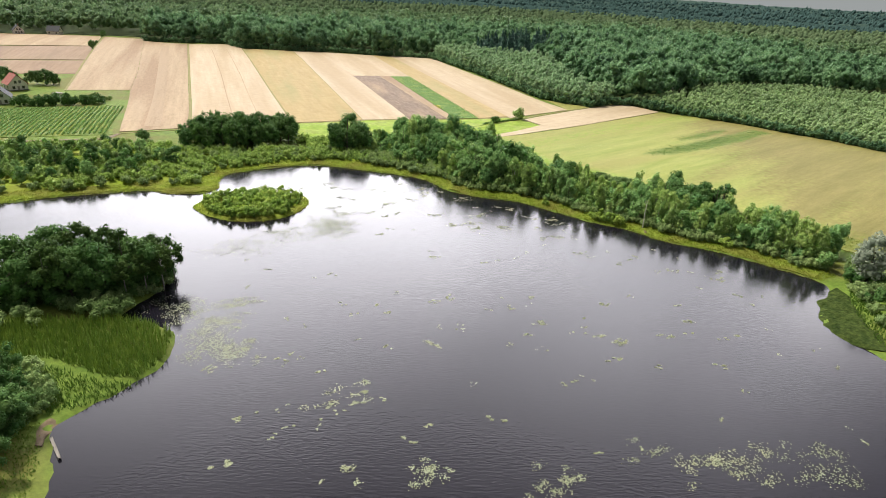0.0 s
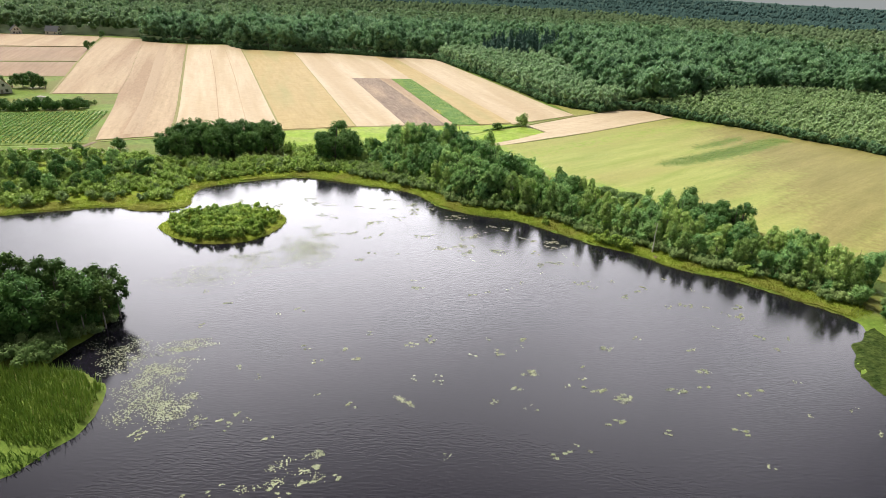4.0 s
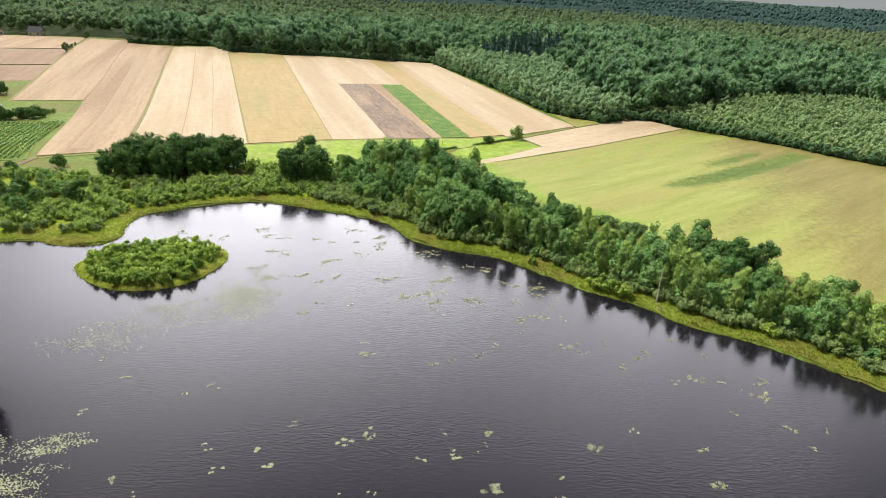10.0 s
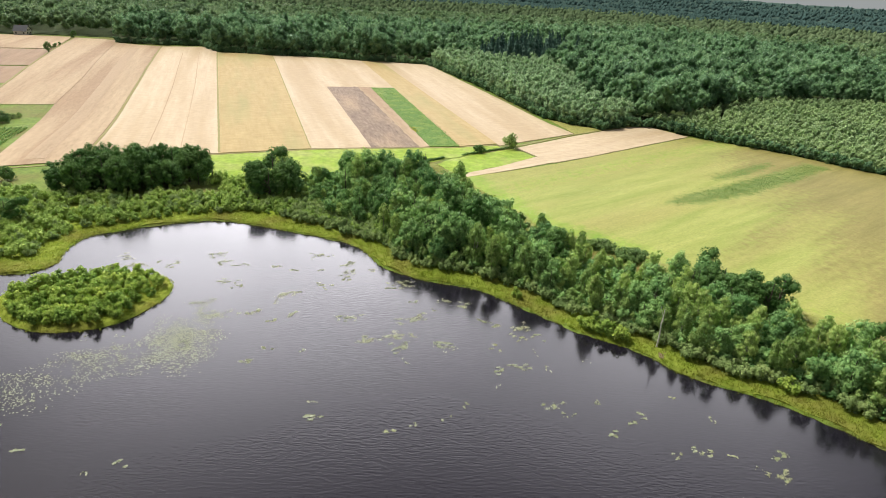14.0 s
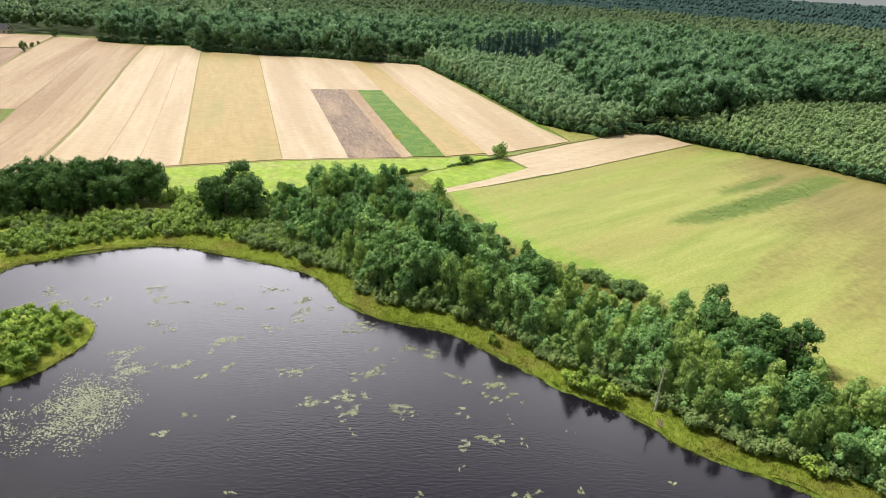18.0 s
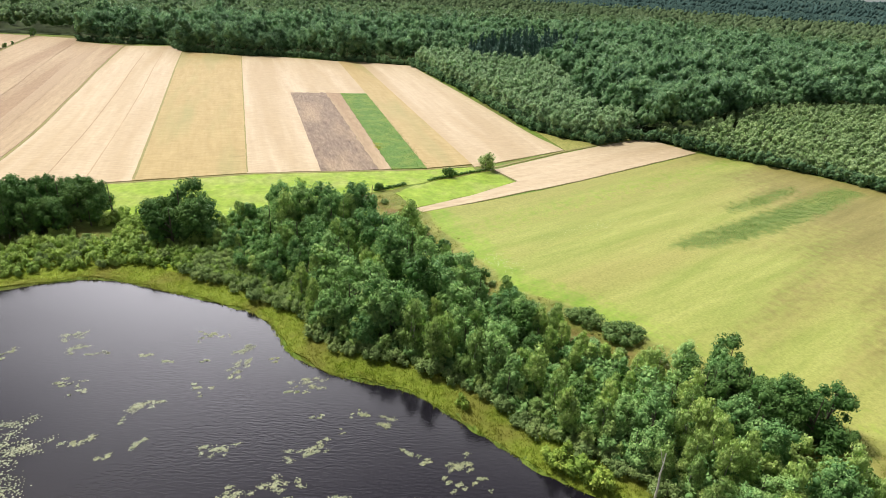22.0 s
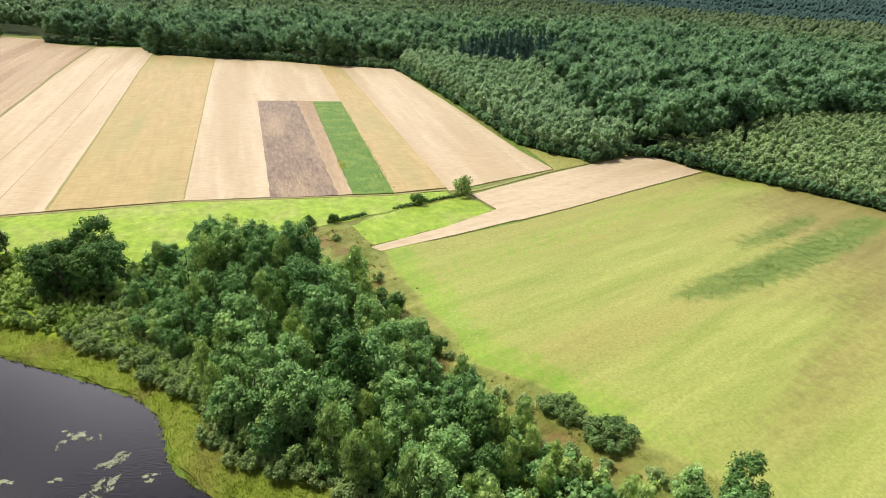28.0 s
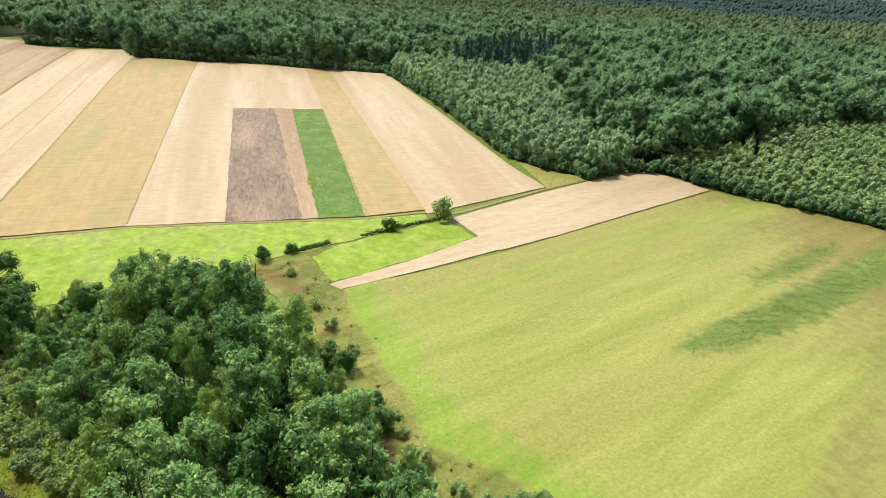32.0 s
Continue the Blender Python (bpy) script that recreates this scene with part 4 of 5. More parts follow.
for x, y in scatter(ISLE * 0.84 + (ISLE.mean(0) + (0, 1.5)) * 0.16, 1.9, rng, 150):
    plant(ISLAND_BUSH, x, y, rng, rng.uniform(0.75, 1.05), "shrubs of the island")
for x, y, s in [(-23, 116, 1.3), (-26, 114, 1.1), (-20, 114.5, 1.0), (-31, 88, 1.5), (-34, 92, 1.6), (-29, 91, 1.2), (-19.5, 61, 0.5), (-33, 112, 1.1), (-40, 113, 1.2), (-14, 121, 0.8), (-12, 124.5, 0.7), (-16, 119.5, 0.9), (-29, 116, 1.0), (-36, 115, 1.1), (-44, 115, 1.2), (-30, 95, 1.1), (-27, 89, 0.9)]:
    plant(WILLOW, x, y, rng, s, "bushes of the near shore")
for x, y, s in [(96, 244, 1.0), (102, 247, 0.65), (127, 255, 0.95), (154, 116, 1.5), (110.5, 186.5, 1.4), (107, 201, 1.3), (105, 204, 1.1), (111, 192, 0.6), (-24, 245, 1.2), (-36, 243, 1.0)]:
    plant(BUSH, x, y, rng, s)
for x, y, s in [(125, 166, 1.2), (129.3, 159.6, 1.2), (-28.8, 86.5, 1.15), (-31, 90.5, 1.2), (-32, 84, 1.25), (-21.5, 114.8, 1.3)]:
    plant(ROUND_BUSH, x, y, rng, s, "broad round bushes")
for x, y, s in [(-11.2, 127.2, 0.8), (-12.3, 125.4, 0.7), (-12, 129.2, 0.8)]:
    plant(BUSH, x, y, rng, s, "undergrowth of the wooded spit")
for x, y, s in [(114.5, 178.5, 0.9), (113, 184, 0.6), (109.5, 206, 0.8), (107, 214, 0.7), (117.5, 172, 1.0), (120, 169.5, 0.8), (105, 222, 0.7), (131, 151, 0.9), (126, 155, 0.7), (101, 236, 0.6), (118, 166, 0.9), (122.5, 158, 0.8)]:
    plant(WILLOW, x, y, rng, s, "shrubs in rough grass", label="small green shrub in rough grass")
for x, y, k in [(103.5, 134.5, 1.1), (105, 133, 1.2), (102.3, 136, 1.0), (106.3, 131.5, 1.0), (104.5, 135.5, 1.1), (107, 130, 0.9), (126.5, 108.5, 1.0), (94.5, 150, 0.8)]:
    plant(ISLAND_BUSH, x, y, rng, k, "low bushes on the bank", label="low fresh green bush on the sedge bank")
plant(WILLOW, 141.5, 260, rng, 2.0, label="small round tree at the end of a hedge")
for x, y, s in [(-82, 629, 1.3), (-77.5, 531, 1.4), (-79, 552, 0.8), (-79.8, 572, 0.6)]:
    plant(OAK, x, y, rng, s * 0.45, "trees along the field track")


# ---- woods ----
def wood_tree(rng, rx, rz, cz, lobes, r, per, size, droop=0.0, taper=0.0):
    c, rad = boughs(rng, lobes, rx, rz, cz, *r, taper=taper)
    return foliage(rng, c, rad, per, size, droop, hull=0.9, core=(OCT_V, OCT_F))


def wood(name, points, patterns, mat, label, category, scale=(0.85, 1.15), stems=None):
    """Many trees as one mesh, each with a tint of its own."""
    rng = np.random.default_rng(len(points))
    vs, fs, ts, o = [], [], [], 0
    z = height(points[:, 0], points[:, 1])
    pick = rng.integers(len(patterns), size=len(points))
    drift = waves(points[:, 0], points[:, 1], 24.0, 3)     # stands of one kind
    for i, ((x, y), h, k) in enumerate(zip(points, z, pick)):
        v, f, t = patterns[k]
        a, s = rng.uniform(0, 6.28), rng.uniform(*scale)
        ca, sa = math.cos(a) * s, math.sin(a) * s
        vs.append(np.stack([v[:, 0] * ca - v[:, 1] * sa + x, v[:, 0] * sa + v[:, 1] * ca + y, v[:, 2] * s * rng.uniform(0.9, 1.1) + h], 1))
        fs.append(f + o)
        ts.append(0.25 * t + min(0.75, max(0.0, 0.37 + 0.3 * drift[i] + rng.uniform(-0.3, 0.3))))
        o += len(v)
    ob = new(name, fast_mesh(name, np.concatenate(vs), np.concatenate(fs), mat, np.concatenate(ts)))
    return tagged(ob, label, category, kind="stuff")


def outside(points, *rings):
    keep = np.ones(len(points), bool)
    for ring in rings:
        keep &= signed_distance(points[:, 0], points[:, 1], np.array(ring, float)) > 1.0
    return points[keep]


rng = np.random.default_rng(21)
BIRCH_WOOD = [(174, 470), (179, 400), (180, 369), (182, 308), (188, 297), (200, 285), (217, 290), (226, 298), (222, 335), (245, 400), (255, 440), (250, 478), (215, 490), (180, 486)]
PLANTATION = [(230, 289), (238, 270), (264, 238), (283, 202), (291, 168), (294, 130), (440, 130), (440, 300), (400, 322), (354, 330), (322, 325), (272, 303), (250, 292)]
SPRUCES = [(214, 452), (246, 457), (284, 470), (304, 490), (296, 514), (240, 502), (216, 482)]
wood("birch_wood", outside(scatter(BIRCH_WOOD, 3.5, rng), SPRUCES), [wood_tree(rng, 1.7, 4.9, 6.2, 14, (0.95, 1.45), 16, 0.46, 0.2, 0.3) for _ in range(4)], M["wood_leaf"], "dense young birch wood with grey-green crowns", "wood")
wood("young_plantation", scatter(PLANTATION, 3.3, rng), [wood_tree(rng, 1.7, 2.5, 2.9, 9, (0.75, 1.1), 12, 0.5, 0.0, 0.3) for _ in range(4)], M["young_leaf"], "light green young forest plantation of even height", "wood")
SCRUB = [(-92, 192), (-44, 193), (-18, 193), (-8, 188), (-3, 191), (-2, 203), (10, 210), (24, 213), (40, 213), (56, 204), (66, 192), (72, 184), (76, 178), (76, 196), (60, 213), (44, 236), (33, 240), (29, 232), (10, 229), (-12, 232), (-40, 242), (-92, 240)]
thicket = scatter(SCRUB, 1.6, rng, 2500)
glade = waves(thicket[:, 0], thicket[:, 1], 11.0, 2) + 0.6 * waves(thicket[:, 0], thicket[:, 1], 4.0, 6) - 0.5 * (1 - smooth(shore_gap(thicket), 5, 13))
thicket = thicket[(glade > -0.36) | (thicket[:, 0] > 34)]
wood("willow_thicket", thicket, [wood_tree(rng, 1.1, 0.8, 0.9, 7, (0.4, 0.7), 22, 0.22) for _ in range(5)], M["scrub_leaf"], "low dense willow thicket round the bay", "thicket", (0.8, 1.5))
wood("belt_undergrowth", scatter(BELT, 1.7, rng, 1500), [wood_tree(rng, 1.0, 1.0, 1.0, 7, (0.4, 0.75), 22, 0.2) for _ in range(5)], M["alder_leaf"], "green undergrowth below the trees of the shore belt", "undergrowth", (0.8, 1.6))
spruce = []
for _ in range(3):
    zz = np.linspace(1.5, 17, 11)
    cc = np.column_stack([rng.normal(size=11) * 0.3, rng.normal(size=11) * 0.3, zz])
    spruce.append(foliage(rng, cc, 4.6 * (1.06 - zz / 17) * rng.uniform(0.7, 1.25, 11), 26, 0.62, 0.4, hull=0.8))
wood("spruce_stand", scatter(SPRUCES, 6.4, rng), spruce, M["spruce_leaf"], "dark blue-green spruce stand above the birch wood", "wood", (0.95, 1.4))


# shrubs along the foot of the woods
WOOD_EDGES = [[(172, 472), (179, 400), (180.5, 369), (182, 308), (188, 296.5), (200, 284.5), (217, 289.5), (228, 287.5)], [(228, 287.5), (237, 270.5), (263, 237.5), (282, 201.5), (290, 167), (294, 110)],
              [(-48, 604), (20, 573), (23.5, 553), (30.5, 533), (67, 512.5), (103, 507.5), (127.5, 488.5), (172, 473)]]
edge = np.concatenate([resample(e, int(k)) for e, k in zip(WOOD_EDGES, (150, 120, 160))])
edge = edge + rng.normal(size=edge.shape) * 0.8
wood("wood_edge_shrubs", edge, [wood_tree(rng, 1.5, 1.6, 1.6, 8, (0.6, 1.0), 14, 0.45) for _ in range(4)], M["forest_leaf"], "green shrubs along the foot of the woods", "shrubs", (0.7, 1.5))


broad = [wood_tree(rng, 3.8, 4.2, 8.2, 15, (1.6, 2.4), 16, 0.72) for _ in range(5)] + [wood_tree(rng, 2.4, 5.8, 8.6, 12, (1.3, 2.0), 16, 0.66, 0.1, 0.25) for _ in range(3)]
FOREST = [(-48, 605), (20, 574), (24, 554), (31, 534), (67, 513), (103, 508), (128, 489), (172, 474), (180, 490), (252, 482), (257, 440), (247, 400), (224, 335), (227, 299), (250, 293), (272, 304),
          (322, 326), (354, 331), (402, 323), (442, 301), (560, 300), (560, 700), (-48, 700)]
JUNCTION = np.array([(228, 296), (232.5, 300), (227, 304), (236, 297), (231, 308), (240, 302), (236, 310)], float)     # where the three woods meet
wood("mixed_forest", np.concatenate([outside(scatter(FOREST, 7.0, rng), SPRUCES), JUNCTION]), broad, M["forest_leaf"], "dense mixed forest with dark green crowns", "forest", (0.85, 1.6))
light = [wood_tree(rng, 3.6, 4.2, 9.5, 8, (1.9, 2.7), 7, 1.35) for _ in range(6)]
BACK_FOREST = [(-420, 652), (-170, 656), (-110, 656), (-52, 648), (-50, 703), (563, 703), (563, 300), (760, 300), (760, 560), (640, 900), (300, 1000), (-100, 1000), (-420, 900)]
wood("back_forest", scatter(BACK_FOREST, 8.4, rng), light, M["back_leaf"], "dark mixed forest stretching away behind the fields", "forest", (0.95, 1.35))

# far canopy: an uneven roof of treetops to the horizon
az = np.radians(np.arange(-48, 76, 0.45))
rad = np.concatenate([np.arange(880, 2000, 10.0), np.geomspace(2000, 4700, 70)])
A, R = np.meshgrid(az, rad)
FX, FY = 40 + R * np.sin(A), R * np.cos(A)
fr = np.random.default_rng(5)
FZ = height(FX.ravel(), FY.ravel()).reshape(FX.shape) + 12 + 8 * smooth(R, 880, 1000) * fr.uniform(-0.6, 1, FX.shape) + 3 * waves(FX, FY, 60)
FZ = FZ - 15 * (1 - smooth(R, 1750, 2000))
FZ[0] -= 8
da, dr = fr.uniform(radians(-46), radians(74), 42000), np.sqrt(fr.uniform(600 ** 2, 2050 ** 2, 42000))
dist = np.column_stack([40 + dr * np.sin(da), dr * np.cos(da)])
beyond = (signed_distance(dist[:, 0], dist[:, 1], np.array(BACK_FOREST, float)) > 0) & ((dist[:, 0] > 760) | (dr > 900))
ball = [(ICO_V * fr.uniform(0.65, 1.25, (12, 1)) * (3.3, 3.3, 4.6) + (0, 0, 10.0), ICO_F, np.repeat(fr.uniform(0, 1), 12)) for _ in range(10)]
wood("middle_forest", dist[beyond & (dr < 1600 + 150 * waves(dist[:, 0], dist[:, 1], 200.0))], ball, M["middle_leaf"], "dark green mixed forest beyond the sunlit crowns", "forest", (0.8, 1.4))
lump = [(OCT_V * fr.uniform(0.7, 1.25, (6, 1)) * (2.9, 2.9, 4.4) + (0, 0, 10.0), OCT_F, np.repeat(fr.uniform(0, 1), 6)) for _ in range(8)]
wood("distant_forest", dist[beyond & (dr > 1500)], lump, M["hazed_leaf"], "distant forest crowns below the horizon, coloured bluish for haze", "forest", (0.8, 1.5))
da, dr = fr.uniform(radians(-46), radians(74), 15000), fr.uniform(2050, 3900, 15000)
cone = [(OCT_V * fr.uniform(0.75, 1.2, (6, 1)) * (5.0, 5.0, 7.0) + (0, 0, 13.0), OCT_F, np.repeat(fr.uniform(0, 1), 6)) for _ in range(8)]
wood("horizon_forest", np.column_stack([40 + dr * np.sin(da), dr * np.cos(da)]), cone, M["hazed_leaf"], "dark forest crowns along the horizon, coloured bluish for haze", "forest", (0.8, 1.6))
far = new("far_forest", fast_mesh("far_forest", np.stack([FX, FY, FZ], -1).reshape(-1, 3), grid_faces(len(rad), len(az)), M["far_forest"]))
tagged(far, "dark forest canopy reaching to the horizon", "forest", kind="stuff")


# ---- bank, reeds, rough grass ----
def tufts(name, points, mat, tall, spread, blades, label, category, width=0.07, lean=0.3, seed=3):
    """Grass or reed blades as narrow bent triangles."""
    rng = np.random.default_rng(seed)
    k = len(points)
    base = np.repeat(np.column_stack([points, height(points[:, 0], points[:, 1]) - 0.05]), blades, 0)
    base[:, :2] += rng.normal(size=(k * blades, 2)) * spread
    a = rng.uniform(0, 6.28, k * blades)
    w = np.column_stack([np.cos(a), np.sin(a), 0 * a]) * width * rng.uniform(0.6, 1.3, (k * blades, 1))
    h = tall * rng.uniform(0.55, 1.15, k * blades)
    tip = base + np.column_stack([rng.normal(size=(k * blades, 2)) * lean * h[:, None], h])
    v = np.stack([base - w, base + w, tip], 1).reshape(-1, 3)
    t = np.repeat(np.repeat(rng.uniform(0, 1, k), blades) * 0.7 + rng.uniform(0, 0.3, k * blades), 3)
    ob = new(name, fast_mesh(name, v, np.arange(len(v)).reshape(-1, 3), mat, t))
    return tagged(ob, label, category, kind="stuff")


def offset(line, metres):
    d = unit(np.gradient(line, axis=0))
    return line + np.column_stack([-d[:, 1], d[:, 0]]) * metres


NORTH_EAST = curve_through(NORTH_SHORE + EAST_SHORE[:12], 4, closed=False)
area("sedge_bank", offset(NORTH_EAST, 0.5), offset(NORTH_EAST, 6.5), M["sedge"], 0.10, 330, 8, 0.06, label="yellow-green sedge bank along the lake shore", category="bank", ragged=0.5)
area("sedge_island", ISLE[np.r_[0:len(ISLE), 0]] * 0.985 + ISLE.mean(0) * 0.015, ISLE[np.r_[0:len(ISLE), 0]] * 0.5 + ISLE.mean(0) * 0.5, M["sedge"], 0.10, 90, 8, label="yellow-green sedge rim of the small island", category="bank", ragged=0.2)
rng = np.random.default_rng(31)
p = rng.uniform((-60, 55), (140, 216), (150000, 2))
gap = shore_gap(p)
bank = p[(gap > 0.1) & (gap < 7.5 + 2 * waves(p[:, 0], p[:, 1], 9)) & ((p[:, 1] > 150) | (p[:, 0] > 60)) & (p[:, 1] > 86)]
tufts("sedge_tufts", bank[:13000], M["sedge"], 0.55, 0.24, 5, "tall yellow-green sedge tufts on the bank", "sedge", 0.09)
REED_BED = [(-48, 101), (-36, 101), (-28, 99), (-20, 92), (-15, 90.5), (-11.5, 95), (-10.5, 102.5), (-15, 108), (-22, 111), (-31, 112), (-48, 116)]
reeds = scatter(REED_BED, 0.55, rng, 3600)
tufts("reed_bed", reeds, M["reed"], 2.0, 0.25, 7, "dense green reed bed on the near shore", "reeds", 0.10, 0.14, 4)
tufts("near_bank_sedge", scatter([(-46, 98), (-36, 99), (-29, 97), (-20, 90), (-15, 89), (-22, 85), (-26, 84), (-30, 87), (-42, 92)], 0.6, rng, 1500), M["reed"], 0.9, 0.25, 6, "pale green tall grass behind the reeds", "grass", 0.1, 0.3, 5)
area("reed_mat", [(113, 63), (113, 71), (121, 79), (127, 82)], [(118, 58), (124, 68), (131, 77), (133.5, 81)], M["water_plants"], 0.12, 40, 12, 0.06, label="low dark green mat of water plants at the shore", category="water plants", ragged=1.1)
tufts("east_reeds", scatter([(118, 60), (123, 68), (131, 77), (135, 79), (130, 68), (122, 56)], 0.7, rng, 900), M["reed"], 0.9, 0.2, 6, "green reeds at the shore's bend", "reeds", 0.12, 0.2, 6)
for x, y in scatter([(122, 50), (127, 64), (134, 75), (138, 83), (150, 90), (165, 88), (150, 60), (135, 45)], 3.2, rng, 90):
    plant(WILLOW if rng.uniform() < 0.6 else BUSH, x, y, rng, rng.uniform(0.8, 1.5), "bushes behind the east reeds")
for x, y, s in [(126, 66, 0.9), (123, 60, 1.1), (129, 70, 1.0), (133, 75, 1.0), (121, 54, 1.0), (128, 60, 1.3), (136, 79, 0.9), (132, 66, 1.2)]:
    plant(WILLOW, x, y, rng, s, "bushes behind the east reeds")
tufts("near_shore_grass", scatter([(-46, 56), (-26, 56), (-25.5, 74), (-28, 84), (-33, 90), (-46, 90)], 0.5, rng, 3600), M["reed"], 0.4, 0.3, 5, "green grass on the near shore", "grass", 0.1, 0.5, 15)
# rough, partly brown grass between trees and meadow
M["brown_grass"] = material("brown tussock grass", (0.170, 0.220, 0.038), (0.290, 0.315, 0.075), 0.5, patch=(0.230, 0.205, 0.060), patch_scale=0.12, patch_range=(0.5, 0.66), tint=0.2, mottle=0.2, through_leaf=0.45)
p = rng.uniform((86, 90), (168, 242), (60000, 2))
d = signed_distance(p[:, 0], p[:, 1], np.concatenate([MEADOW_EDGE, [(60, 40), (60, 246)]]))
p = p[(d + rng.normal(size=len(d)) * 0.7 < 0.3) & (d > -11) & (waves(p[:, 0], p[:, 1], 1.6, 4) > -0.25)]
tufts("tussocks", p[:14000], M["brown_grass"], 0.34, 0.3, 6, "brown and green grass tussocks beside the belt", "grass", 0.11, 0.7, 7)
q = p[::90][:150]
v, f, t = foliage(RNG, np.column_stack([q, height(q[:, 0], q[:, 1]) + 0.12]), RNG.uniform(0.22, 0.55, len(q)), 26, 0.16)
tagged(new("weed_clumps", fast_mesh("weed_clumps", v, f, leaf("weed leaves", (0.22, 0.23, 0.06), (0.36, 0.34, 0.11), tint=0.3, glow=0.4), t)), "low clumps of weeds in rough grass", "weeds", kind="stuff")
# hedges of low weeds beside the bushes
for line, name in (([(100.5, 246.2), (106, 248), (111, 250)], "weed_hedge"), ([(119.5, 252.7), (127, 255.2), (134, 257.6), (141, 259.6)], "weed_hedge")):
    q = resample(line, 64)
    c = np.column_stack([q + RNG.normal(size=q.shape) * 0.25, height(q[:, 0], q[:, 1]) + 0.2])
    v, f, t = foliage(RNG, c, RNG.uniform(0.35, 0.65, len(c)), 24, 0.2)
    tagged(new(name, fast_mesh(name, v, f, M["oak_leaf"], t)), "low dark weedy hedge between pastures", "hedge")


def ribbon(name, line, width, mat, rise, label, category="track"):
    """A narrow strip that follows the ground."""
    c = resample(line, 80)
    return area(name, offset(c, width / 2), offset(c, -width / 2), mat, rise, 80, 4, 0.02, label, category, 0.1)


ribbon("grass_track", [(-8.3, 262), (-8.3, 300), (-9.3, 380), (-11.3, 573)], 1.0, M["track"], 0.2, "narrow grassy balk between grain fields")
ribbon("wheat_balk", [(33.4, 266), (32.1, 350), (29.6, 526)], 0.8, M["track"], 0.27, "narrow weedy balk beside golden wheat")
ribbon("wheat_balk", [(65.1, 268), (66.0, 400), (67.0, 508)], 0.45, M["track"], 0.27, "thin weedy balk beside golden wheat")
ribbon("field_path", [(-34, 255.5), (10, 262.5), (40, 264.3), (67, 266.2), (88, 265), (110, 263.7), (123, 263), (138, 264.6), (146, 262), (180, 276.5), (219, 290)], 1.1, M["track"], 0.16, "worn earth path along the lower field edge")
ribbon("west_track", [(-69.7, 367), (-76.8, 522), (-82, 634)], 1.2, M["track"], 0.25, "grassy track beside the grain")
ribbon("headland_path", [(-80, 247), (-55, 248), (-37, 247.5), (-33, 256)], 1.6, M["soil"], 0.12, "sandy path below the row crop")
M["brown_rows"] = material("brown drill rows", (0.255, 0.185, 0.115), (0.35, 0.265, 0.17), 0.8, stretch=(1, 0.05, 1), patch=(0.33, 0.245, 0.155), patch_scale=0.15, patch_range=(0.4, 0.6), mottle=0.2)
for x0, wide in ((-22.5, 6.0),):
    ribbon("brown_rows", [(x0, 266), (x0 - 1.5, 367), (x0 - 4, 480), (x0 - 6, 560)], wide, M["brown_rows"], 0.27, "darker brown drill rows in ripe grain", "crop")
for x0 in (9.5, 20.5):
    ribbon("tractor_line", [(x0, 266), (x0 - 0.5, 400), (x0 - 3, 530)], 0.4, M["stubble"], 0.25, "tractor line pressed into the grain")
# row crop in front of the farm
area("row_crop_soil", [(-92, 254), (-60, 254), (-35.5, 254)], [(-100, 321), (-60, 322), (-42.5, 323)], M["clover"], 0.10, 30, 20, label="green row crop field with bare soil between rows", category="crop")
rc = np.array([(x, y) for x in np.arange(-96, -38, 1.75) for y in np.arange(256, 321, 1.3)])
rc = rc + RNG.normal(size=rc.shape) * 0.15
v, f, t = foliage(RNG, np.column_stack([rc, height(rc[:, 0], rc[:, 1]) + 0.45]), RNG.uniform(0.3, 0.5, len(rc)), 8, 0.25, hull=0.8)
tagged(new("row_crop", fast_mesh("row_crop", v, f, M["alder_leaf"], t)), "rows of small green bushes in a field", "crop", kind="stuff")

q = np.array([(110.6 + 0.015 * (y - 264) + u, y) for y in np.arange(265, 382, 0.75) for u in np.arange(0, 12.2, 0.75)])
q = q + RNG.normal(size=q.shape) * 0.14
tufts("beet_plants", q, material("beet leaves", (0.070, 0.165, 0.020), (0.150, 0.275, 0.045), 0.3, bump=0, tint=0.4, through_leaf=0.3), 0.62, 0.16, 4, "deep green beet plants in close rows", "crop", 0.17, 0.6, 61)
q = RNG.normal(size=(60, 2)) * (0.6, 2.4) + (111.2, 291)
tufts("yellow_weeds", q, material("yellow flowering weeds", (0.42, 0.40, 0.04), (0.60, 0.55, 0.08), 1.0, bump=0), 0.75, 0.2, 4, "yellow flowering weeds in the beet strip", "weeds", 0.16, 0.6, 62)

# ---- lily pads ----
disc = np.concatenate([[(0, 0, 0)], np.column_stack([np.cos(np.linspace(0.3, 6.0, 7)), np.sin(np.linspace(0.3, 6.0, 7)), np.zeros(7)])])
DISC_F = np.array([(0, i, i + 1) for i in range(1, 7)])


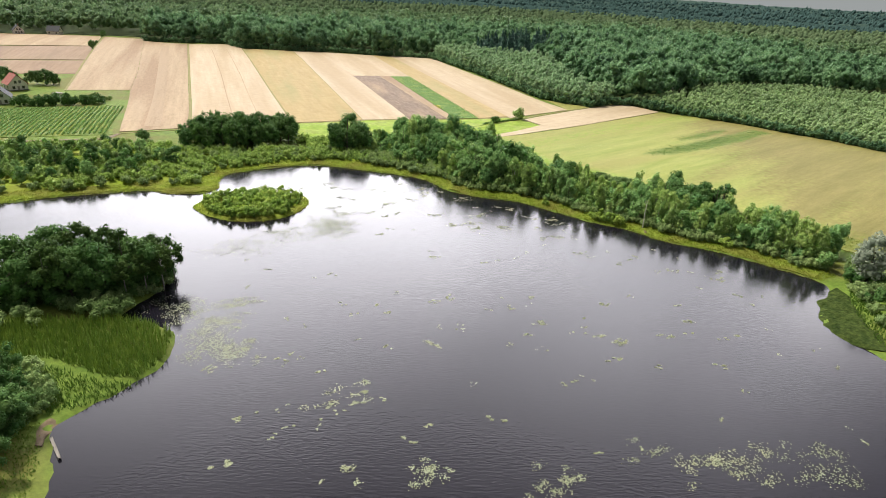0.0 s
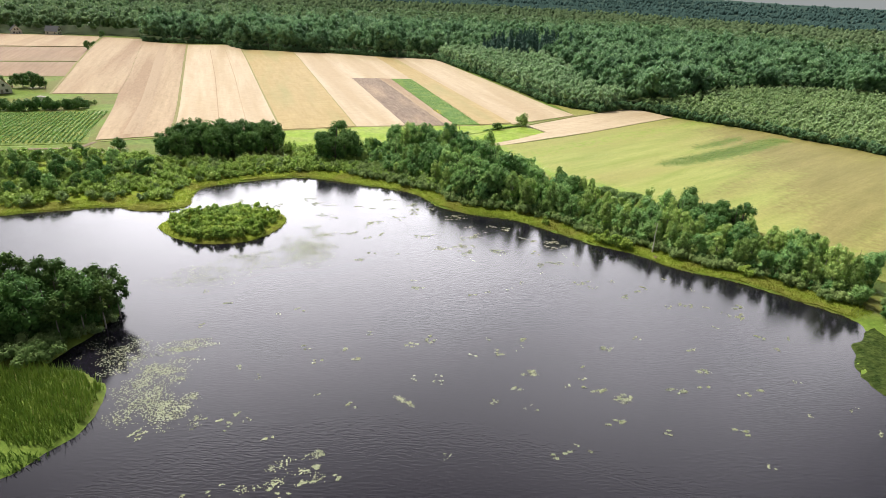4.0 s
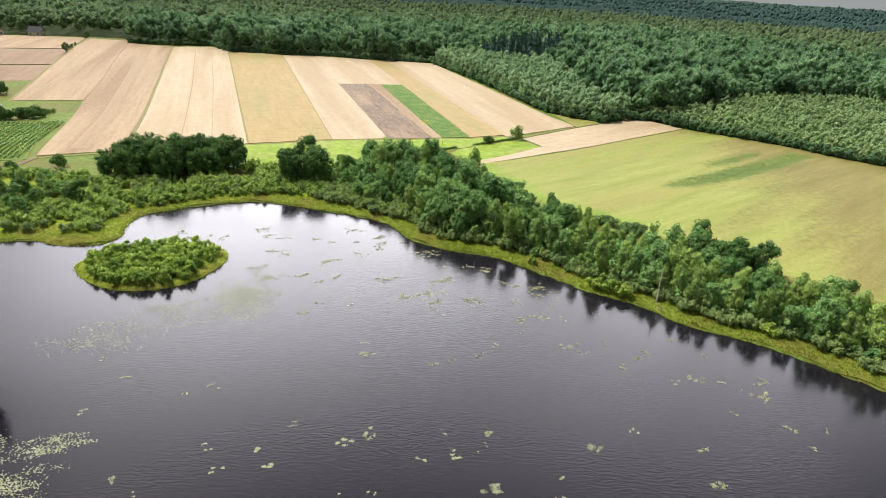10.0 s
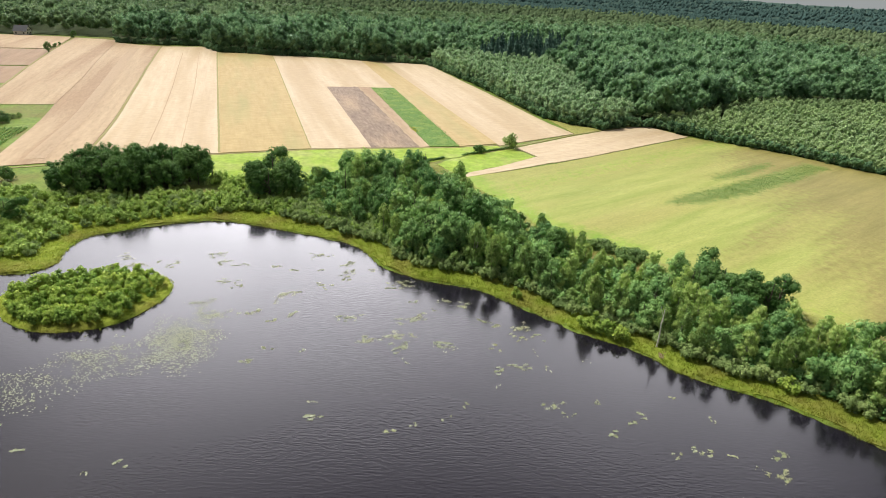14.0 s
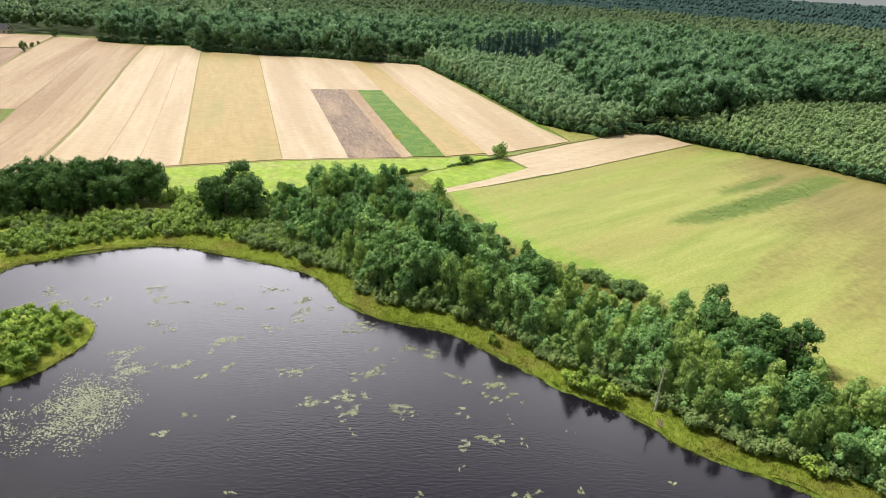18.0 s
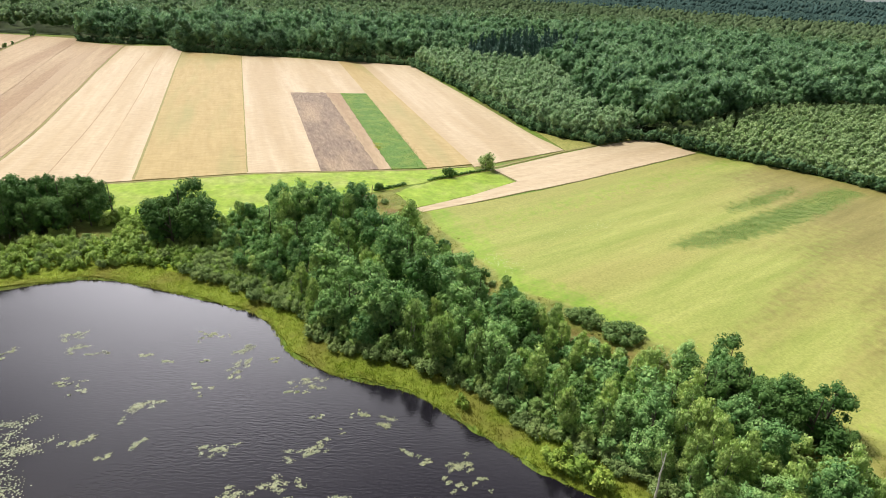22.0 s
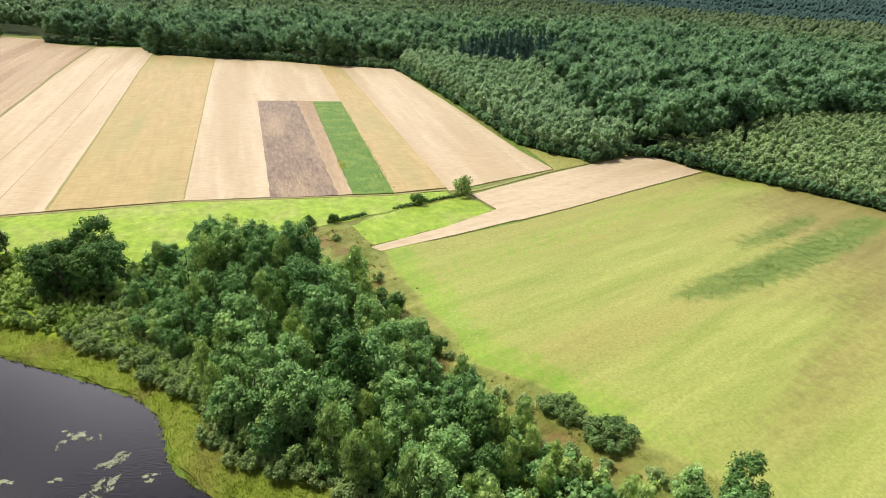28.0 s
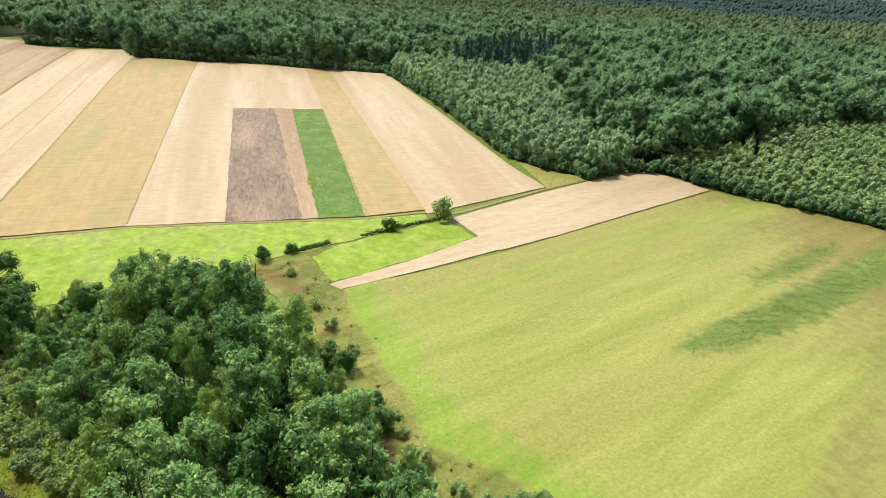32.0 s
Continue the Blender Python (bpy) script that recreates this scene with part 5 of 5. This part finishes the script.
def lily_patch(x, y, rx, ry, count, seed, turn=0.0, size=0.088, label="loose patch of pale green lily pads"):
    count = int(2.3 * count)
    rng = np.random.default_rng(seed)
    q = rng.normal(size=(count, 2)) * 0.5
    # pads gather in small knots
    knots = rng.normal(size=(max(3, count // 24), 2)) * 0.5
    q = 0.26 * q + knots[rng.integers(len(knots), size=count)] * 0.95
    q = q * (rx, ry)
    c, s = math.cos(turn), math.sin(turn)
    q = np.column_stack([q[:, 0] * c - q[:, 1] * s + x, q[:, 0] * s + q[:, 1] * c + y])
    q = q[shore_gap(q) < -0.4]
    if len(q) < 3:
        return
    k = len(q)
    a, r = rng.uniform(0, 6.28, k), size * rng.uniform(0.6, 1.4, k)
    ca, sa = np.cos(a) * r, np.sin(a) * r
    v = np.stack([disc[None, :, 0] * ca[:, None] - disc[None, :, 1] * sa[:, None] + q[:, :1], disc[None, :, 0] * sa[:, None] + disc[None, :, 1] * ca[:, None] + q[:, 1:],
                  np.broadcast_to(rng.uniform(0.01, 0.05, (k, 1)), (k, 8)) + disc[None, :, 0] * rng.normal(size=(k, 1)) * 0.03], -1)
    ob = new("lily_pads", fast_mesh("lily_pads", v.reshape(-1, 3), (np.arange(k)[:, None, None] * 8 + DISC_F[None]).reshape(-1, 3), M["lily"], np.repeat(rng.uniform(0, 1, k), 8)))
    tagged(ob, label, "water lilies", "lily patches", "stuff")


seed = 100
for x, y, rx, ry, count in [(-4, 99, 5.5, 6, 620), (-3, 106, 6, 4, 380), (-9, 113, 6, 5, 420), (0, 94, 4, 4, 360), (2, 112, 5, 2.5, 240), (28, 150, 6, 8, 1400), (33, 157, 4, 3, 160), (23, 146, 6, 4, 160), (32, 163, 4, 3, 80), (15, 146, 9, 5, 420),
                            (4, 140, 10, 6, 380), (22, 57, 3, 3, 170), (13, 59, 2, 2.5, 50), (40, 50, 4, 3, 120), (36, 48, 3, 3, 60), (68, 45, 7, 3.5, 260), (77, 41, 6, 4, 230), (60, 47, 5, 2.5, 110), (58, 53, 6, 3, 60), (16, 76, 5, 3, 110), (19, 79, 2, 2, 30)]:
    seed += 1
    lily_patch(x, y, rx, ry, count, seed)
NORTH_PADS = [(34, 186), (35, 182), (21, 185), (24, 183), (38, 180), (50, 174), (56, 181), (58, 181), (56, 173), (62, 175), (62, 170), (61, 167), (55, 166), (36, 172), (48, 163), (67, 170), (69, 161), (72, 162), (73, 154), (79, 153), (82, 150), (40, 157), (47, 154), (58, 151),
              (70, 147), (72, 148), (66, 142), (60, 142), (66, 138), (73, 137), (42, 144), (84, 143), (17, 184), (14, 189), (47, 177), (38, 169), (44, 153), (39, 140), (88, 136), (93, 136), (86, 141), (83, 134), (84, 127), (90, 139), (80, 127)]
MIDDLE_PADS = [(96, 109), (98, 110), (91, 108), (85, 116), (102, 101), (113, 97), (75, 91), (55, 95), (40, 102), (22, 120), (47, 123), (30, 100), (23, 101), (28, 104), (44, 103), (61, 98), (67, 87), (66, 80), (69, 77), (88, 80), (90, 86), (107, 86), (79, 77), (93, 72), (58, 88),
               (53, 85), (34, 86), (26, 88), (22, 106), (4, 119), (8, 126), (5, 133), (106, 113), (59, 117), (110, 94)]
SOUTH_PADS = [(17, 74), (19, 77), (21, 74), (13, 75), (0, 76), (-3, 67), (6, 72), (4, 91), (7, 90), (13, 84), (14, 73), (26, 66), (22, 64), (48, 53), (54, 52), (37, 64), (52, 69), (65, 72), (85, 76), (90, 72), (82, 65), (71, 68), (70, 77), (-4, 90), (9, 60)]
rng = np.random.default_rng(76)
for pads, small, large in ((NORTH_PADS, 0.8, 1.6), (MIDDLE_PADS, 0.6, 1.2), (SOUTH_PADS, 0.5, 1.0)):
    for x, y in pads:
        seed += 1
        r = rng.uniform(small, large)
        lily_patch(x, y, 1.7 * r, 1.1 * r, int(56 * r * r), seed, rng.uniform(-0.5, 0.6), 0.082)
# small singles strewn over the open water
rng = np.random.default_rng(77)
for i in range(90):
    seed += 1
    lily_patch(rng.uniform(0, 118), rng.uniform(35, 180), 1.3, 0.8, int(rng.integers(4, 15)), seed, rng.uniform(0, 3))


rng = np.random.default_rng(51)
q = rng.uniform((168, 186), (266, 230), (14000, 2))
near_strip = np.minimum(signed_distance(q[:, 0], q[:, 1], CLOVER_STRIP), signed_distance(q[:, 0], q[:, 1], CLOVER_PATCH))
q = q[near_strip + rng.normal(size=len(q)) * 1.3 < -0.3]
tufts("clover_tufts", q[:3600], M["clover_leaf"], 0.34, 0.3, 5, "darker green clover streaks in the meadow", "crop", 0.14, 0.9, 52)
# white flowering weeds in the meadow
rng = np.random.default_rng(8)
q = np.concatenate([rng.normal(size=(150, 2)) * (2.2, 2.8) + (119, 194), rng.normal(size=(110, 2)) * (10, 1.4) @ np.array([(0.95, 0.3), (-0.3, 0.95)]) + (152, 209)])
k = len(q)
v = np.concatenate([np.repeat(q, 8, 0), np.repeat(height(q[:, 0], q[:, 1]) + 0.32, 8)[:, None]], 1) + np.tile(disc, (k, 1)) * 0.1
tagged(new("meadow_flowers", fast_mesh("meadow_flowers", v, (np.arange(k)[:, None, None] * 8 + DISC_F[None]).reshape(-1, 3), material("white umbels", (0.33, 0.37, 0.15), (0.46, 0.49, 0.28), 2.0))), "scattered white flowering weeds in the meadow", "flowers", kind="stuff")

# ---- dead trees ----


def dead_tree(x, y, tall, seed):
    rng = np.random.default_rng(seed)
    root = new("dead_tree")
    root.location = (x, y, ground_z(x, y))
    tagged(root, "bleached bare dead birch trunk among green trees", "dead tree")
    z = np.linspace(-0.3, tall, 6)
    path = np.column_stack([np.cumsum(rng.normal(size=6) * 0.12), np.cumsum(rng.normal(size=6) * 0.12), z])
    part("trunk", fast_mesh("dead_trunk", *tube(path, np.linspace(0.21, 0.07, 6)), M["dead_wood"], shade=True), root)
    for k in (3, 4):
        s = path[k]
        part("branch", fast_mesh("dead_branch", *tube([s, s + rng.normal(size=3) * 0.4 + (0, 0, 0.5), s + rng.normal(size=3) * 0.7 + (0, 0, 1.1)], [0.06, 0.04, 0.02], 5), M["dead_wood"], shade=True), root)


dead_tree(112.2, 126.0, 8.2, 1)
dead_tree(90.6, 164.5, 7.5, 2)

# ---- near shore: sandy landing with a plank rail ----
area("sand_patch", [(-27.4, 78), (-27.0, 80.5), (-26.2, 83)], [(-25.6, 77.6), (-25.5, 80), (-24.9, 82.6)], M["soil"], 0.07, 24, 14, label="bare sandy landing at the lake shore", category="path", ragged=0.9)
area("bank_scar", [(110.4, 122.6), (110.9, 121.9)], [(112.0, 124.2), (112.6, 123.4)], M["soil"], 0.11, 16, 16, label="small bare earthy landing in the bank", category="path", ragged=0.8)
area("sand_path", [(-40, 62), (-31, 66)], [(-38, 58), (-27.5, 62)], M["soil"], 0.08, 12, 6, label="bare sandy path on the near shore", category="path", ragged=0.4)


def box(name, size, mat):
    bm = bmesh.new()
    bmesh.ops.create_cube(bm, size=1.0)
    bmesh.ops.scale(bm, vec=size, verts=bm.verts)
    bmesh.ops.bevel(bm, geom=bm.edges[:], offset=min(size) * 0.15, segments=1, affect="EDGES")
    me = bpy.data.meshes.new(name)
    bm.to_mesh(me)
    bm.free()
    me.materials.append(mat)
    return me


pier = new("plank_pier")
pier.matrix_world = pose(-24.2, 76.6, 0.35, 0, 0, 21)
tagged(pier, "narrow weathered plank pier along the shore", "pier")
plank_me, post_me = box("pier_plank", (0.38, 0.22, 0.05), M["timber"]), box("pier_post", (0.12, 0.12, 1.2), M["timber"])
for i in range(20):
    part("plank", plank_me, pier).location = (0, -2.5 + i * 0.25, 0.05)
for sx in (-0.15, 0.15):
    for yy in (-2.4, 0, 2.4):
        part("post", post_me, pier).location = (sx, yy, -0.35)


# ---- farmhouses ----
def prism(name, w, d, h, mat, over=0.0):
    """Gable end walls: a box with a ridge."""
    v = [(-w, -d, 0), (w, -d, 0), (w, d, 0), (-w, d, 0), (-w, -d, h[0]), (w, -d, h[0]), (w, d, h[0]), (-w, d, h[0]), (0, -d, h[1]), (0, d, h[1])]
    f = [(0, 1, 5, 8, 4), (2, 3, 7, 9, 6), (1, 2, 6, 5), (3, 0, 4, 7)]
    me = bpy.data.meshes.new(name)
    me.from_pydata(v, [], f)
    me.materials.append(mat)
    return me


def slab(name, a, b, thick, mat):
    """A roof slope: two edge lines, thickened."""
    a0, a1, b0, b1 = (Vector(p) for p in (*a, *b))
    up = (a1 - a0).cross(b0 - a0).normalized() * thick
    if up.z < 0:
        up = -up
    v = [a0, a1, b1, b0, a0 + up, a1 + up, b1 + up, b0 + up]
    me = bpy.data.meshes.new(name)
    me.from_pydata(v, [], [(3, 2, 1, 0), (4, 5, 6, 7), (0, 1, 5, 4), (1, 2, 6, 5), (2, 3, 7, 6), (3, 0, 4, 7)])
    me.materials.append(mat)
    return me


def house(x, y, turn, w, d, eave, ridge, roof_mat, label):
    """A storey and a half: walls with windows and door, tiled roof, chimney; the gable faces local -y."""
    root = new("farmhouse")
    root.matrix_world = pose(x, y, ground_z(x, y) + 0.05, 0, 0, turn)
    tagged(root, label, "house", "farmhouses")
    part("wall", prism("house_wall", w, d, (eave, ridge), M["plaster"]), root)
    roof = part("roof", slab("roof_slope", ((-w - 0.5, -d - 0.5, eave - 0.35), (-w - 0.5, d + 0.5, eave - 0.35)), ((0, -d - 0.5, ridge + 0.08), (0, d + 0.5, ridge + 0.08)), 0.16, roof_mat), root)
    part("roof", slab("roof_slope", ((w + 0.5, -d - 0.5, eave - 0.35), (w + 0.5, d + 0.5, eave - 0.35)), ((0, -d - 0.5, ridge + 0.09), (0, d + 0.5, ridge + 0.09)), 0.16, roof_mat), root)
    part("chimney", box("chimney", (0.6, 0.6, 1.4), M["red_roof"]), root).location = (0.8, d * 0.3, ridge + 0.3)
    frame_me, pane_me = box("window_frame", (1.2, 0.12, 1.4), M["frame"]), box("window_pane", (1.0, 0.04, 1.2), M["glass"])
    spots = [(-w * 0.5, -d, 1.5, 0), (w * 0.5, -d, 1.5, 0), (-1.0, -d, eave + 1.0, 0), (1.0, -d, eave + 1.0, 0)] + [(w, k * d * 0.6, 1.5, 90) for k in (-1, 0, 1)] + [(-w, k * d * 0.6, 1.5, -90) for k in (-1, 1)]
    for px, py, pz, r in spots:
        win = part("window", frame_me, root)
        win.matrix_local = pose(px, py, pz, 0, 0, r)
        part("pane", pane_me, win).location = (0, -0.06, 0)
    part("door", box("house_door", (1.0, 0.14, 2.05), M["timber"]), root).location = (0, -d, 1.05)
    part("plinth", box("plinth", (2 * w + 0.1, 2 * d + 0.1, 0.35), M["grey_roof"]), root).location = (0, 0, 0.1)
    return root


house(-92.5, 372, 28, 4.2, 4.8, 3.2, 7.6, M["red_roof"], "white plastered farmhouse with a red tiled roof")
house(-91, 337, 12, 4.4, 5.5, 3.0, 7.4, M["grey_roof"], "white farmhouse with a dark grey roof")
house(-150, 648, 20, 4, 5, 3.0, 7.0, M["grey_roof"], "small far farmhouse at the forest edge")
house(-122, 648, 75, 4, 5, 3.0, 7.0, M["grey_roof"], "small far farmhouse among trees")
shed = new("garden_shed")
shed.matrix_world = pose(-70, 349, ground_z(-70, 349), 0, 0, 15)
tagged(shed, "low pale garden shed beside the farm", "shed")
part("wall", prism("shed_wall", 2.2, 1.6, (2.0, 2.5), M["plaster"]), shed)
part("roof", slab("shed_roof", ((-2.4, -1.8, 2.0), (-2.4, 1.8, 2.0)), ((0, -1.8, 2.56), (0, 1.8, 2.56)), 0.1, M["timber"]), shed)
part("roof", slab("shed_roof", ((2.4, -1.8, 2.0), (2.4, 1.8, 2.0)), ((0, -1.8, 2.565), (0, 1.8, 2.565)), 0.1, M["timber"]), shed)
rng = np.random.default_rng(41)
for x, y, k in [(-98, 384, 0.85), (-94, 386, 0.7), (-90, 385, 0.75), (-86, 387, 0.65), (-81, 384, 0.8), (-78, 385, 0.7), (-75, 383, 0.6), (-104, 378, 0.8), (-110, 370, 0.7), (-101, 387, 0.9)]:
    plant(OAK, x, y, rng, k, "farm trees")
for x in np.arange(-96, -60, 2.6):
    plant(BUSH, x + 13 + rng.uniform(-1.2, 1.2), 329 + rng.uniform(-2.6, 2.6), rng, rng.uniform(0.9, 1.8), "garden hedge")
for x in np.arange(-60, -42, 2.4):
    plant(WILLOW, x - 3, 340 + rng.uniform(-2.5, 2.5), rng, rng.uniform(0.7, 1.1), "garden shrubs", label="green garden shrub beside a row crop")

# far pale fields near the horizon
area("far_fields", [(1500, 3500), (1750, 3380), (2100, 3250)], [(1620, 3900), (1950, 3750), (2350, 3550)], M["far_field"], 24, 30, 12, label="pale fields far off near the horizon", ragged=8)
